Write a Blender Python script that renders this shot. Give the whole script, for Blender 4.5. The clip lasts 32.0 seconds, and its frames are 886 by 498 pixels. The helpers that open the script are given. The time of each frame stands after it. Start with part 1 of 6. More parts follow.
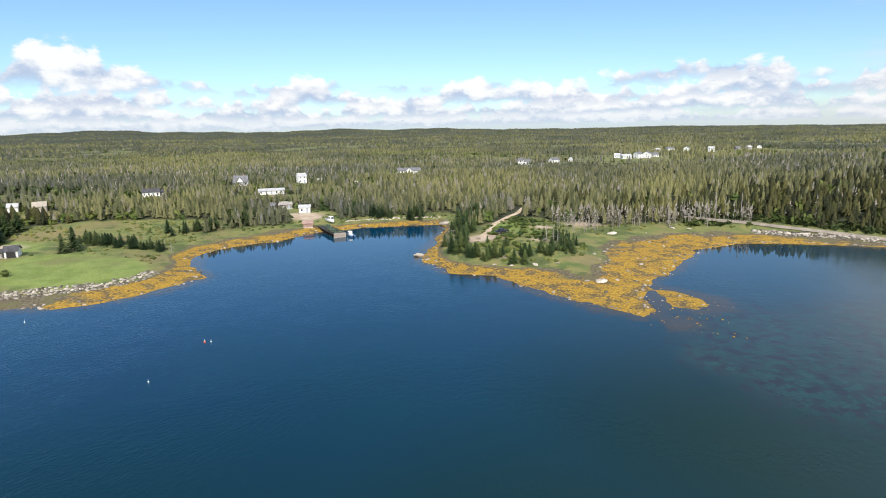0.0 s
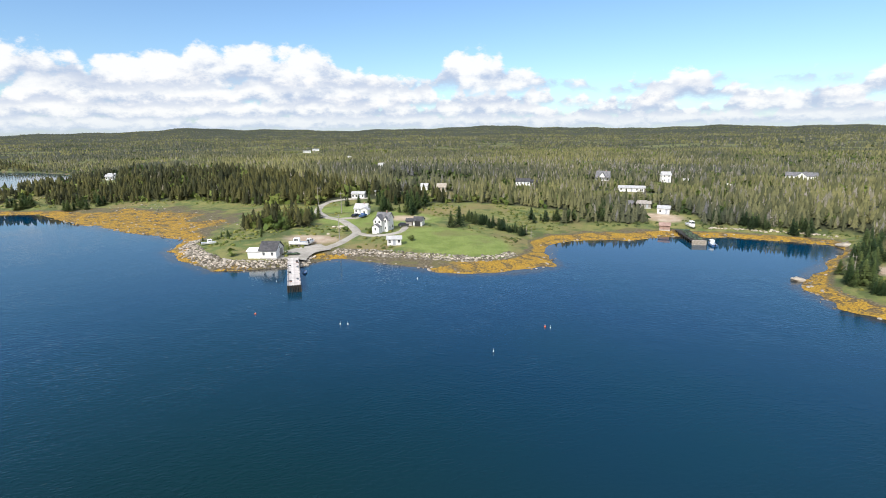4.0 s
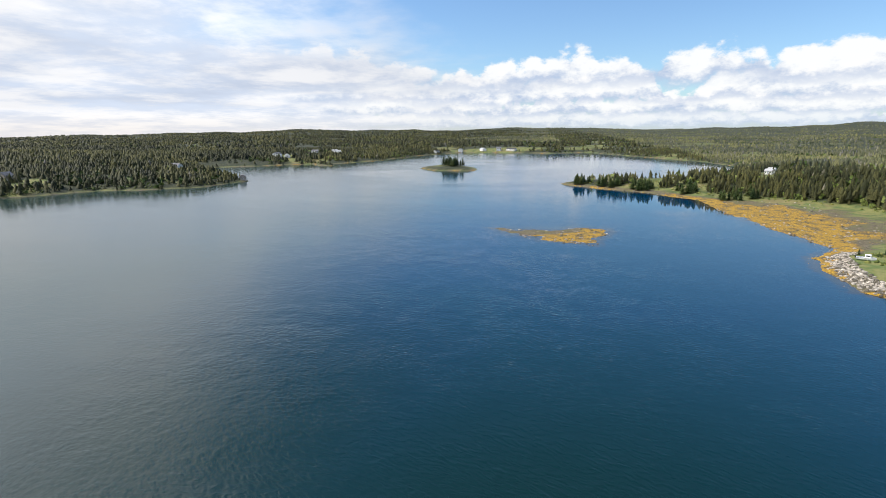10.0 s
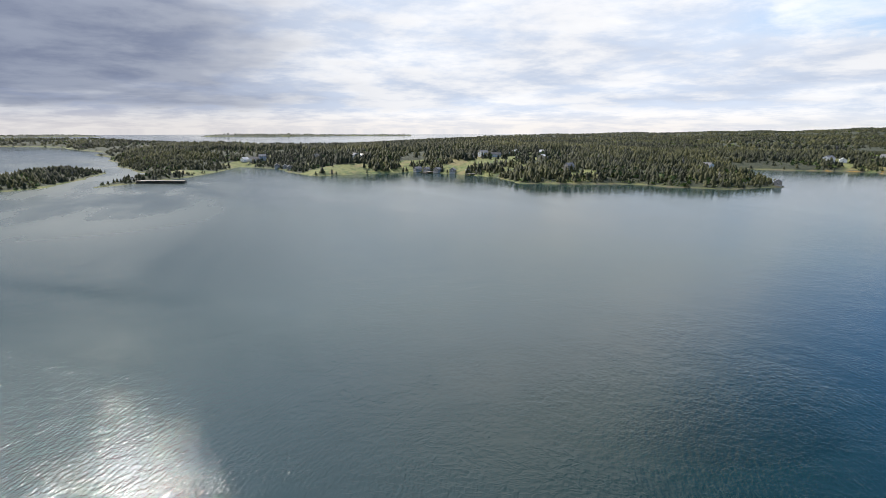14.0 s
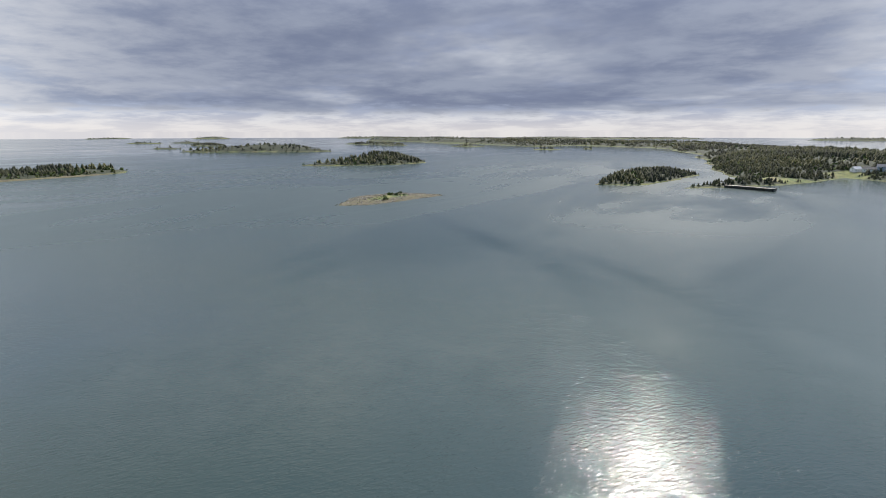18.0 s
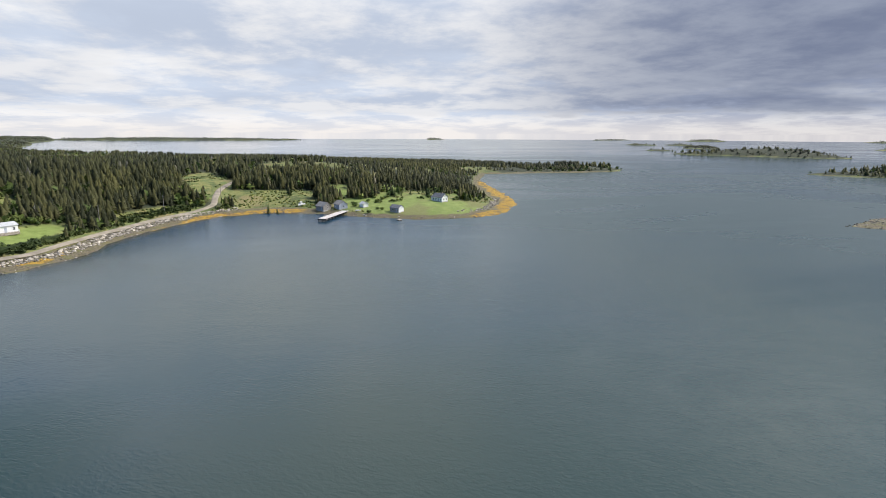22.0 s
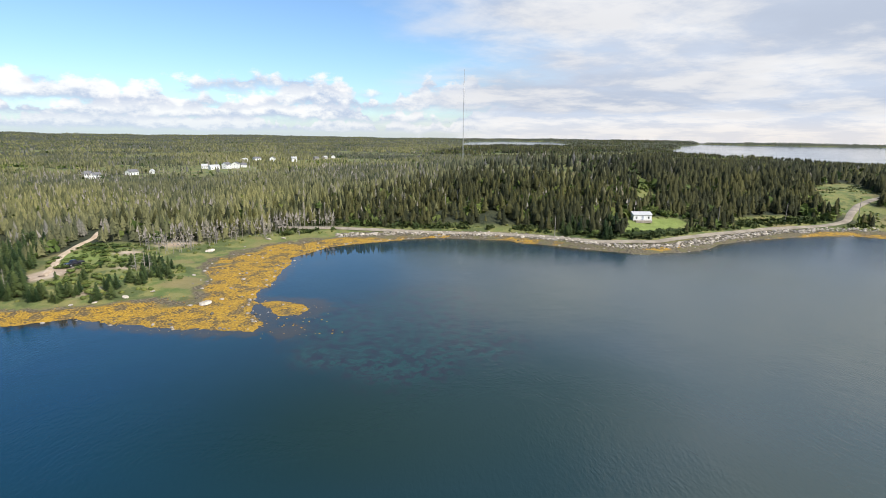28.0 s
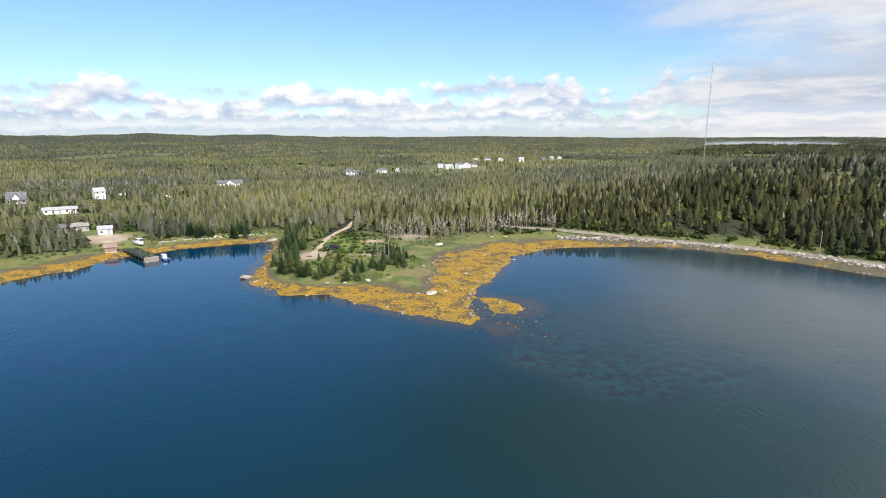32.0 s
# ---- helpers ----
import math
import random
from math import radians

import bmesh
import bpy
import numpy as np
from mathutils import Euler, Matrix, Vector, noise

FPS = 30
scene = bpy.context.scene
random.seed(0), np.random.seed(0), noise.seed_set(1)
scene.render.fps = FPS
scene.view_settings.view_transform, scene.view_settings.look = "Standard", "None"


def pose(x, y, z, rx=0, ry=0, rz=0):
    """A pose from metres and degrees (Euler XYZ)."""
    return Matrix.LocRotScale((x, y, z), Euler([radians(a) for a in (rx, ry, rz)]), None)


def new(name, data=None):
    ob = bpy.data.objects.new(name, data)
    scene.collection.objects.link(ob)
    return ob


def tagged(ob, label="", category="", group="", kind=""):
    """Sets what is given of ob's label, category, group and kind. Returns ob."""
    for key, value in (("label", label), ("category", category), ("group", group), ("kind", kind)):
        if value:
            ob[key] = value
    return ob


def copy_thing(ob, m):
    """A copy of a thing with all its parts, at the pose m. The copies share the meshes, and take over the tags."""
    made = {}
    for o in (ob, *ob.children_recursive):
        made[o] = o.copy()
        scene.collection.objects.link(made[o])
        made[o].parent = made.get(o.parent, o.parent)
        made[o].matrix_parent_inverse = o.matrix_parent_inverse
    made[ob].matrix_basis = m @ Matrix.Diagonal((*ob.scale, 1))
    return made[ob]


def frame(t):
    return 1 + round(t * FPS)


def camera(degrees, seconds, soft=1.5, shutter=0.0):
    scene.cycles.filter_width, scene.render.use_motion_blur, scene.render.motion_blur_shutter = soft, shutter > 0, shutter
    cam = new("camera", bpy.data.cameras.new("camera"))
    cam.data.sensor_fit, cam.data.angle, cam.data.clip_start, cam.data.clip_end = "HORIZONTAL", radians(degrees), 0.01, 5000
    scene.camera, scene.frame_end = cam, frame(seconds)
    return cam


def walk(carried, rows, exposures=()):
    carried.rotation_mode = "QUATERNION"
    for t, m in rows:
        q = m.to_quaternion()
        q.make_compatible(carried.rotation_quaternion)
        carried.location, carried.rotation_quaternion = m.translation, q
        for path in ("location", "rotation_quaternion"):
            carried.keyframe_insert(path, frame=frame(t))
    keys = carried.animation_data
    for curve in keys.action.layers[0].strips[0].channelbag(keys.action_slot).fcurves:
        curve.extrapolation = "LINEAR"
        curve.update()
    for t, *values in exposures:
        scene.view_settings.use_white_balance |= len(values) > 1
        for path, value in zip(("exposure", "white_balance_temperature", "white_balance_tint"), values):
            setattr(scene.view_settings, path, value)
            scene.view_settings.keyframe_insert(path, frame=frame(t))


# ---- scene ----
cam = camera(79.04, 32.0, soft=0.9)
PATH = [  # seconds, x, y, z, tilt, roll, heading
    (0, 0.00, 0.00, 42.00, 77.394, 1.120, -0.000),
    (0.5, -0.02, 0.30, 42.03, 77.342, 1.086, 2.117),
    (1, -0.03, 0.61, 42.07, 77.329, 1.055, 5.121),
    (1.5, -0.05, 0.91, 42.10, 77.354, 0.986, 9.317),
    (2, -0.07, 1.22, 42.14, 77.483, 0.925, 14.640),
    (2.5, -0.08, 1.52, 42.17, 77.497, 0.910, 20.322),
    (3, -0.10, 1.82, 42.21, 77.553, 0.813, 25.832),
    (3.5, -0.12, 2.13, 42.24, 77.553, 0.750, 31.466),
    (5.5, -0.89, 2.51, 42.39, 77.621, 0.503, 54.687),
    (6, -1.14, 2.54, 42.42, 77.633, 0.507, 60.610),
    (6.5, -1.39, 2.57, 42.46, 77.614, 0.491, 66.421),
    (7, -1.64, 2.60, 42.50, 77.588, 0.466, 71.324),
    (7.5, -1.90, 2.62, 42.53, 77.566, 0.468, 76.045),
    (8, -2.15, 2.65, 42.57, 77.554, 0.478, 80.665),
    (8.5, -2.60, 2.57, 42.56, 77.521, 0.455, 85.323),
    (9, -3.06, 2.49, 42.56, 77.510, 0.440, 89.898),
    (9.5, -3.51, 2.41, 42.55, 77.509, 0.366, 94.560),
    (10, -3.97, 2.33, 42.54, 77.507, 0.289, 99.819),
    (10.5, -4.43, 2.25, 42.53, 77.527, 0.272, 105.417),
    (11, -4.88, 2.17, 42.53, 77.542, 0.268, 111.071),
    (11.5, -5.34, 2.09, 42.52, 77.525, 0.235, 117.205),
    (12, -5.79, 2.01, 42.51, 77.537, 0.147, 123.861),
    (12.5, -6.39, 1.79, 42.83, 77.477, 0.066, 130.710),
    (13, -6.98, 1.58, 43.15, 77.475, 0.008, 137.751),
    (13.5, -7.58, 1.36, 43.46, 77.436, -0.053, 144.869),
    (14, -8.17, 1.15, 43.78, 77.433, -0.014, 152.202),
    (14.5, -8.77, 0.93, 44.09, 77.423, 0.041, 159.813),
    (16.5, -10.26, -0.07, 45.17, 77.580, 0.006, 189.115),
    (17, -9.97, -0.43, 45.31, 77.602, 0.081, 196.064),
    (17.5, -9.67, -0.78, 45.44, 77.685, 0.116, 202.873),
    (18, -9.38, -1.14, 45.57, 77.743, 0.061, 209.623),
    (18.5, -9.09, -1.50, 45.70, 77.789, 0.047, 216.243),
    (19, -8.79, -1.86, 45.84, 77.802, 0.025, 222.810),
    (19.5, -8.50, -2.21, 45.97, 77.782, 0.023, 229.230),
    (20, -8.21, -2.57, 46.10, 77.786, -0.017, 235.516),
    (20.5, -7.51, -2.79, 45.95, 77.810, -0.059, 241.594),
    (21, -6.81, -3.01, 45.81, 77.875, -0.095, 247.257),
    (21.5, -6.12, -3.22, 45.66, 77.895, -0.158, 252.654),
    (22, -5.42, -3.44, 45.51, 77.919, -0.228, 258.113),
    (22.5, -4.72, -3.66, 45.37, 77.923, -0.239, 263.271),
    (23, -4.02, -3.88, 45.22, 77.947, -0.225, 267.960),
    (23.5, -3.33, -4.09, 45.07, 78.004, -0.213, 272.425),
    (24, -2.63, -4.31, 44.93, 78.045, -0.215, 276.971),
    (24.5, -2.39, -4.10, 44.93, 78.051, -0.209, 281.596),
    (26.5, -1.45, -3.24, 44.92, 78.089, -0.605, 302.655),
    (27, -1.22, -3.02, 44.92, 78.066, -0.660, 308.115),
    (27.5, -0.98, -2.81, 44.91, 78.047, -0.630, 313.407),
    (28, -0.75, -2.59, 44.91, 78.014, -0.583, 318.625),
    (28.5, -0.65, -2.42, 44.94, 78.000, -0.519, 323.890),
    (29, -0.55, -2.25, 44.97, 77.995, -0.487, 329.091),
    (29.5, -0.45, -2.08, 45.01, 77.995, -0.435, 332.106),
    (30, -0.35, -1.91, 45.04, 77.989, -0.284, 333.674),
    (30.5, -0.25, -1.74, 45.07, 77.978, -0.181, 334.616),
    (31, -0.15, -1.57, 45.10, 77.985, -0.062, 336.824),
    (31.5, -0.05, -1.40, 45.13, 77.978, 0.016, 339.623),
    (32, 0.05, -1.24, 45.16, 77.975, 0.120, 342.081),
]
walk(cam, [(t, pose(*p)) for t, *p in PATH])

# ---- sky, sun ----
SUN_ELEVATION, SUN_HEADING = 43.0, 185.0          # degrees; heading counted like the camera's
_h = radians(SUN_HEADING)
SUN_WAY = Vector((-math.sin(_h) * math.cos(radians(SUN_ELEVATION)), math.cos(_h) * math.cos(radians(SUN_ELEVATION)), math.sin(radians(SUN_ELEVATION))))
sun_lamp = bpy.data.lights.new("sun", "SUN")
sun_lamp.energy, sun_lamp.angle, sun_lamp.color = 4.6, radians(0.6), (1.0, 0.94, 0.86)
sun = new("sun", sun_lamp)
sun.rotation_euler = SUN_WAY.to_track_quat("Z", "Y").to_euler()
sun.location = (0, 0, 400)

world = bpy.data.worlds.new("sky")
scene.world = world
world.use_nodes = True


class Nodes:
    """Short-hand for building a node tree."""

    def __init__(self, tree):
        self.tree = tree
        tree.nodes.clear()

    def add(self, kind, operation=""):
        node = self.tree.nodes.new(kind)
        if operation:
            node.operation = operation
        return node

    def put(self, socket, value):
        if isinstance(value, bpy.types.NodeSocket):
            self.tree.links.new(value, socket)
        else:
            socket.default_value = value

    def math(self, op, a, b=0.0, c=0.0, clamp=False):
        node = self.add("ShaderNodeMath", op)
        node.use_clamp = clamp
        for socket, value in zip(node.inputs, (a, b, c)):
            self.put(socket, value)
        return node.outputs[0]

    def vec(self, op, a, b=(0, 0, 0), scale=1.0):
        node = self.add("ShaderNodeVectorMath", op)
        self.put(node.inputs[0], a)
        if op == "SCALE":
            self.put(node.inputs[3], scale)
        else:
            self.put(node.inputs[1], b)
        return node.outputs[1] if op in ("DOT_PRODUCT", "LENGTH", "DISTANCE") else node.outputs[0]

    def mix(self, f, a, b, blend="MIX"):
        node = self.add("ShaderNodeMix")
        node.data_type, node.blend_type = "RGBA", blend
        self.put(node.inputs[0], f)
        self.put(node.inputs[6], tuple(a) + (1,) if isinstance(a, tuple) and len(a) == 3 else a)
        self.put(node.inputs[7], tuple(b) + (1,) if isinstance(b, tuple) and len(b) == 3 else b)
        return node.outputs[2]

    def noise(self, vector, scale, detail=4.0, rough=0.55, distort=0.0):
        node = self.add("ShaderNodeTexNoise")
        self.put(node.inputs["Vector"], vector)
        for key, value in (("Scale", scale), ("Detail", detail), ("Roughness", rough), ("Distortion", distort)):
            self.put(node.inputs[key], value)
        return node.outputs["Fac"]

    def ramp(self, value, low, high, a=0.0, b=1.0, smooth=True):
        node = self.add("ShaderNodeMapRange")
        node.interpolation_type = "SMOOTHSTEP" if smooth else "LINEAR"
        for k, v in enumerate((value, low, high, a, b)):
            self.put(node.inputs[k], v)
        return node.outputs[0]

    def join(self, x, y, z):
        node = self.add("ShaderNodeCombineXYZ")
        for socket, value in zip(node.inputs, (x, y, z)):
            self.put(socket, value)
        return node.outputs[0]


def build_sky():
    n = Nodes(world.node_tree)
    way = n.add("ShaderNodeTexCoord").outputs["Generated"]
    parts = n.add("ShaderNodeSeparateXYZ")
    n.put(parts.inputs[0], way)
    x, y, z = parts.outputs
    up = n.math("MAXIMUM", z, 0.0)
    sky = n.add("ShaderNodeTexSky")
    sky.sky_type, sky.sun_disc = "NISHITA", False
    sky.sun_elevation, sky.sun_rotation = radians(SUN_ELEVATION), radians(-SUN_HEADING)
    sky.air_density, sky.dust_density, sky.ozone_density = 1.0, 0.6, 2.5
    blue = n.vec("MULTIPLY", sky.outputs[0], (0.125, 0.148, 0.170))
    flat = n.math("MAXIMUM", n.math("SQRT", n.math("ADD", n.math("MULTIPLY", x, x), n.math("MULTIPLY", y, y))), 0.01)
    # how far the heading is from the middle of the overcast, from -1 to 1
    south = n.math("DIVIDE", n.math("ADD", n.math("MULTIPLY", x, 0.454), n.math("MULTIPLY", y, -0.891)), flat)
    eastern = n.ramp(n.math("DIVIDE", x, flat), 0.2, 0.8, 0.0, 0.20)
    cover = n.ramp(n.math("ADD", eastern, n.math("SUBTRACT", south, n.ramp(up, 0.22, 0.55, 0.0, 0.35))), -0.75, 0.40)
    # overcast: a rolling sheet of cloud at one height, seen at a slant
    lift = n.math("ADD", up, 0.13)
    sheet = n.join(n.math("DIVIDE", x, lift), n.math("DIVIDE", y, lift), n.math("MULTIPLY", up, 3.0))
    roll = n.noise(sheet, 0.50, 5.0, 0.55, 0.15)
    wisp = n.noise(sheet, 1.5, 8.0, 0.60, 0.1)
    over = n.math("ADD", n.math("MULTIPLY", roll, 0.72), n.math("MULTIPLY", wisp, 0.28))
    veil = n.ramp(n.math("ADD", over, n.math("MULTIPLY", n.math("SUBTRACT", cover, 0.5), 0.62)), 0.34, 0.66)
    ragged = n.math("ADD", up, n.math("MULTIPLY", n.math("SUBTRACT", wisp, 0.5), 0.07))
    heavy = n.math("MULTIPLY", n.ramp(over, 0.36, 0.53), n.ramp(ragged, 0.028, 0.046))
    heavy = n.math("MULTIPLY", heavy, n.math("MULTIPLY", n.ramp(south, 0.64, 0.97, 0.25, 1.0), n.ramp(up, 0.20, 0.36, 1.0, 0.1)))
    low = n.ramp(up, 0.18, 0.42, 1.0, 0.15)
    dim = n.math("MULTIPLY", n.ramp(south, 0.60, 0.97), low)
    sheet_colour = n.mix(n.ramp(wisp, 0.38, 0.62), n.mix(dim, (0.63, 0.71, 0.85), (0.36, 0.41, 0.54)), n.mix(dim, (0.98, 0.98, 0.99), (0.68, 0.71, 0.77)))
    sheet_colour = n.mix(heavy, sheet_colour, n.mix(n.ramp(wisp, 0.35, 0.68), (0.19, 0.225, 0.33), (0.31, 0.35, 0.45)))
    # thinner, brighter cloud to the south-west
    def thin(hx, hy, start, gain):
        along_way = n.math("DIVIDE", n.math("ADD", n.math("MULTIPLY", x, hx), n.math("MULTIPLY", y, hy)), flat)
        return n.ramp(along_way, start, 1.0, 0.0, gain)
    bright = n.math("ADD", 1.0, thin(-0.707, -0.707, 0.72, 0.12))
    sheet_colour = n.vec("SCALE", sheet_colour, scale=bright)
    # cumulus: rows of heaps with flat, shaded bases, the farther rows lower and smaller
    round_x, round_y = n.math("DIVIDE", x, flat), n.math("DIVIDE", y, flat)
    westward = n.ramp(n.math("MULTIPLY", round_x, -1.0), 0.35, 0.95)
    seen = blue
    sway = n.math("SUBTRACT", n.noise(n.join(round_x, round_y, 0.0), 5.0, 3.0, 0.6), 0.5)
    for base, tall, width, bare in ((0.006, 0.026, 13.0, 0.26), (0.024, 0.038, 9.0, 0.31), (0.046, 0.050, 6.0, 0.34), (0.074, 0.066, 4.0, 0.44)):
        heading = n.join(round_x, round_y, base * 40.0)
        crowd = n.math("ADD", n.noise(heading, width, 4.0, 0.6), n.math("MULTIPLY", westward, 0.12))
        billow = n.math("SUBTRACT", n.noise(n.join(round_x, round_y, n.math("MULTIPLY", up, 1.8)), 0.6 / tall + 8.0, 7.0, 0.62), 0.5)
        rise = n.math("SUBTRACT", n.math("SUBTRACT", up, base), n.math("MULTIPLY", sway, base * 0.9))
        top = n.math("MULTIPLY", n.ramp(crowd, bare, bare + 0.30), tall)
        edge = n.math("SUBTRACT", n.math("ADD", top, n.math("MULTIPLY", billow, tall * 1.3)), rise)
        dense = n.math("MULTIPLY", n.ramp(edge, 0.0, tall * 0.22), n.ramp(n.math("ADD", rise, n.math("MULTIPLY", billow, tall * 0.8)), -0.22 * tall, 0.16 * tall))
        dense = n.math("MULTIPLY", dense, n.ramp(crowd, bare - 0.02, bare + 0.07))
        lit = n.ramp(n.math("ADD", n.math("DIVIDE", rise, tall), n.math("MULTIPLY", billow, 2.2)), -0.10, 0.50)
        seen = n.mix(n.math("MULTIPLY", dense, 0.95), seen, n.mix(lit, (0.50, 0.60, 0.79), (1.02, 1.02, 1.02)))
    # thin bright cloud round the sun
    near_sun = n.math("MAXIMUM", n.vec("DOT_PRODUCT", way, tuple(SUN_WAY)), 0.0)
    glare = n.math("ADD", 1.0, n.math("MULTIPLY", n.math("POWER", near_sun, 14.0), 0.35))
    broad = n.math("ADD", n.math("MULTIPLY", cover, 0.55), n.math("MULTIPLY", n.math("POWER", near_sun, 4.0), 0.7))
    glare = n.math("ADD", glare, n.math("MULTIPLY", n.ramp(up, 0.16, 0.42), broad))
    sheet_colour = n.vec("SCALE", sheet_colour, scale=glare)
    seen = n.mix(veil, seen, sheet_colour)
    # haze towards the horizon
    haze = n.ramp(up, 0.0, 0.045, 0.58, 0.0)
    seen = n.mix(haze, seen, n.mix(cover, (0.70, 0.80, 0.90), (0.87, 0.80, 0.75)))
    back = n.add("ShaderNodeBackground")
    n.put(back.inputs["Color"], seen)
    n.put(back.inputs["Strength"], 1.0)
    out = n.add("ShaderNodeOutputWorld")
    n.tree.links.new(back.outputs[0], out.inputs[0])


build_sky()


# ---- materials ----
def material(name, rough=0.8, metal=0.0):
    m = bpy.data.materials.new(name)
    m.use_nodes = True
    n = Nodes(m.node_tree)
    shader = n.add("ShaderNodeBsdfPrincipled")
    shader.inputs["Roughness"].default_value, shader.inputs["Metallic"].default_value = rough, metal
    out = n.add("ShaderNodeOutputMaterial")
    n.tree.links.new(shader.outputs[0], out.inputs[0])
    where = n.add("ShaderNodeNewGeometry").outputs["Position"]
    return m, n, shader, where


def bump(n, shader, height, strength, distance):
    node = n.add("ShaderNodeBump")
    n.put(node.inputs["Height"], height)
    node.inputs["Strength"].default_value, node.inputs["Distance"].default_value = strength, distance
    n.put(shader.inputs["Normal"], node.outputs[0])


def plain(name, a, b, scale, rough=0.8, metal=0.0, relief=0.3, depth=0.02, per_object=0.0):
    """A surface between two colours, mottled at two scales."""
    m, n, shader, where = material(name, rough, metal)
    here = n.add("ShaderNodeTexCoord").outputs["Object"]
    coarse, small = n.noise(here, scale, 4.0), n.noise(here, scale * 7.0, 4.0)
    f = n.ramp(n.math("ADD", n.math("MULTIPLY", coarse, 0.65), n.math("MULTIPLY", small, 0.35)), 0.35, 0.65)
    colour = n.mix(f, a, b)
    if per_object:
        info = n.add("ShaderNodeObjectInfo").outputs["Random"]
        colour = n.mix(1.0, colour, n.join(*[n.ramp(info, 0, 1, 1 - per_object, 1 + per_object, False)] * 3), "MULTIPLY")
    n.put(shader.inputs["Base Color"], colour)
    bump(n, shader, small, relief, depth)
    return m


def island_random(n):
    return n.add("ShaderNodeNewGeometry").outputs["Random Per Island"]


def plant_random(n):
    """A chance value for each plant: its tint if many share one mesh, or the object's own."""
    tint = n.add("ShaderNodeAttribute")
    tint.attribute_name = "tint"
    own = n.add("ShaderNodeObjectInfo").outputs["Random"]
    return n.math("FRACT", n.math("ADD", tint.outputs["Fac"], own))


def foliage(name, dark, mid, pale, dead=0.0):
    """Needles or leaves: a tint for each tree, patches over the wood, cloud shadow in the colour, a little light let
    through.
    """
    m, n, shader, where = material(name, 0.75)
    chance = plant_random(n)
    patch = n.noise(where, 0.02, 3.0)
    stand_shade = n.noise(where, 0.0045, 4.0, 0.6)
    small = n.noise(where, 1.3, 3.0)
    colour = n.mix(n.ramp(chance, 0.0, 0.75), dark, mid)
    colour = n.mix(n.ramp(n.math("ADD", n.math("MULTIPLY", patch, 0.8), n.math("MULTIPLY", chance, 0.35)), 0.45, 0.85), colour, pale)
    if dead:
        colour = n.mix(n.ramp(chance, 1 - dead, 1 - dead + 0.01), colour, (0.19, 0.175, 0.15))
    colour = n.mix(n.ramp(small, 0.35, 0.7, 0.0, 0.55), colour, dark)
    # broad bands: tone of the stands, with cloud shadow painted into the colour
    colour = n.mix(1.0, colour, n.join(n.ramp(stand_shade, 0.36, 0.62, 0.62, 1.22), n.ramp(stand_shade, 0.36, 0.62, 0.68, 1.20), n.ramp(stand_shade, 0.36, 0.62, 0.85, 1.0)), "MULTIPLY")
    n.put(shader.inputs["Base Color"], colour)
    shader.inputs["Specular IOR Level"].default_value = 0.2
    return m


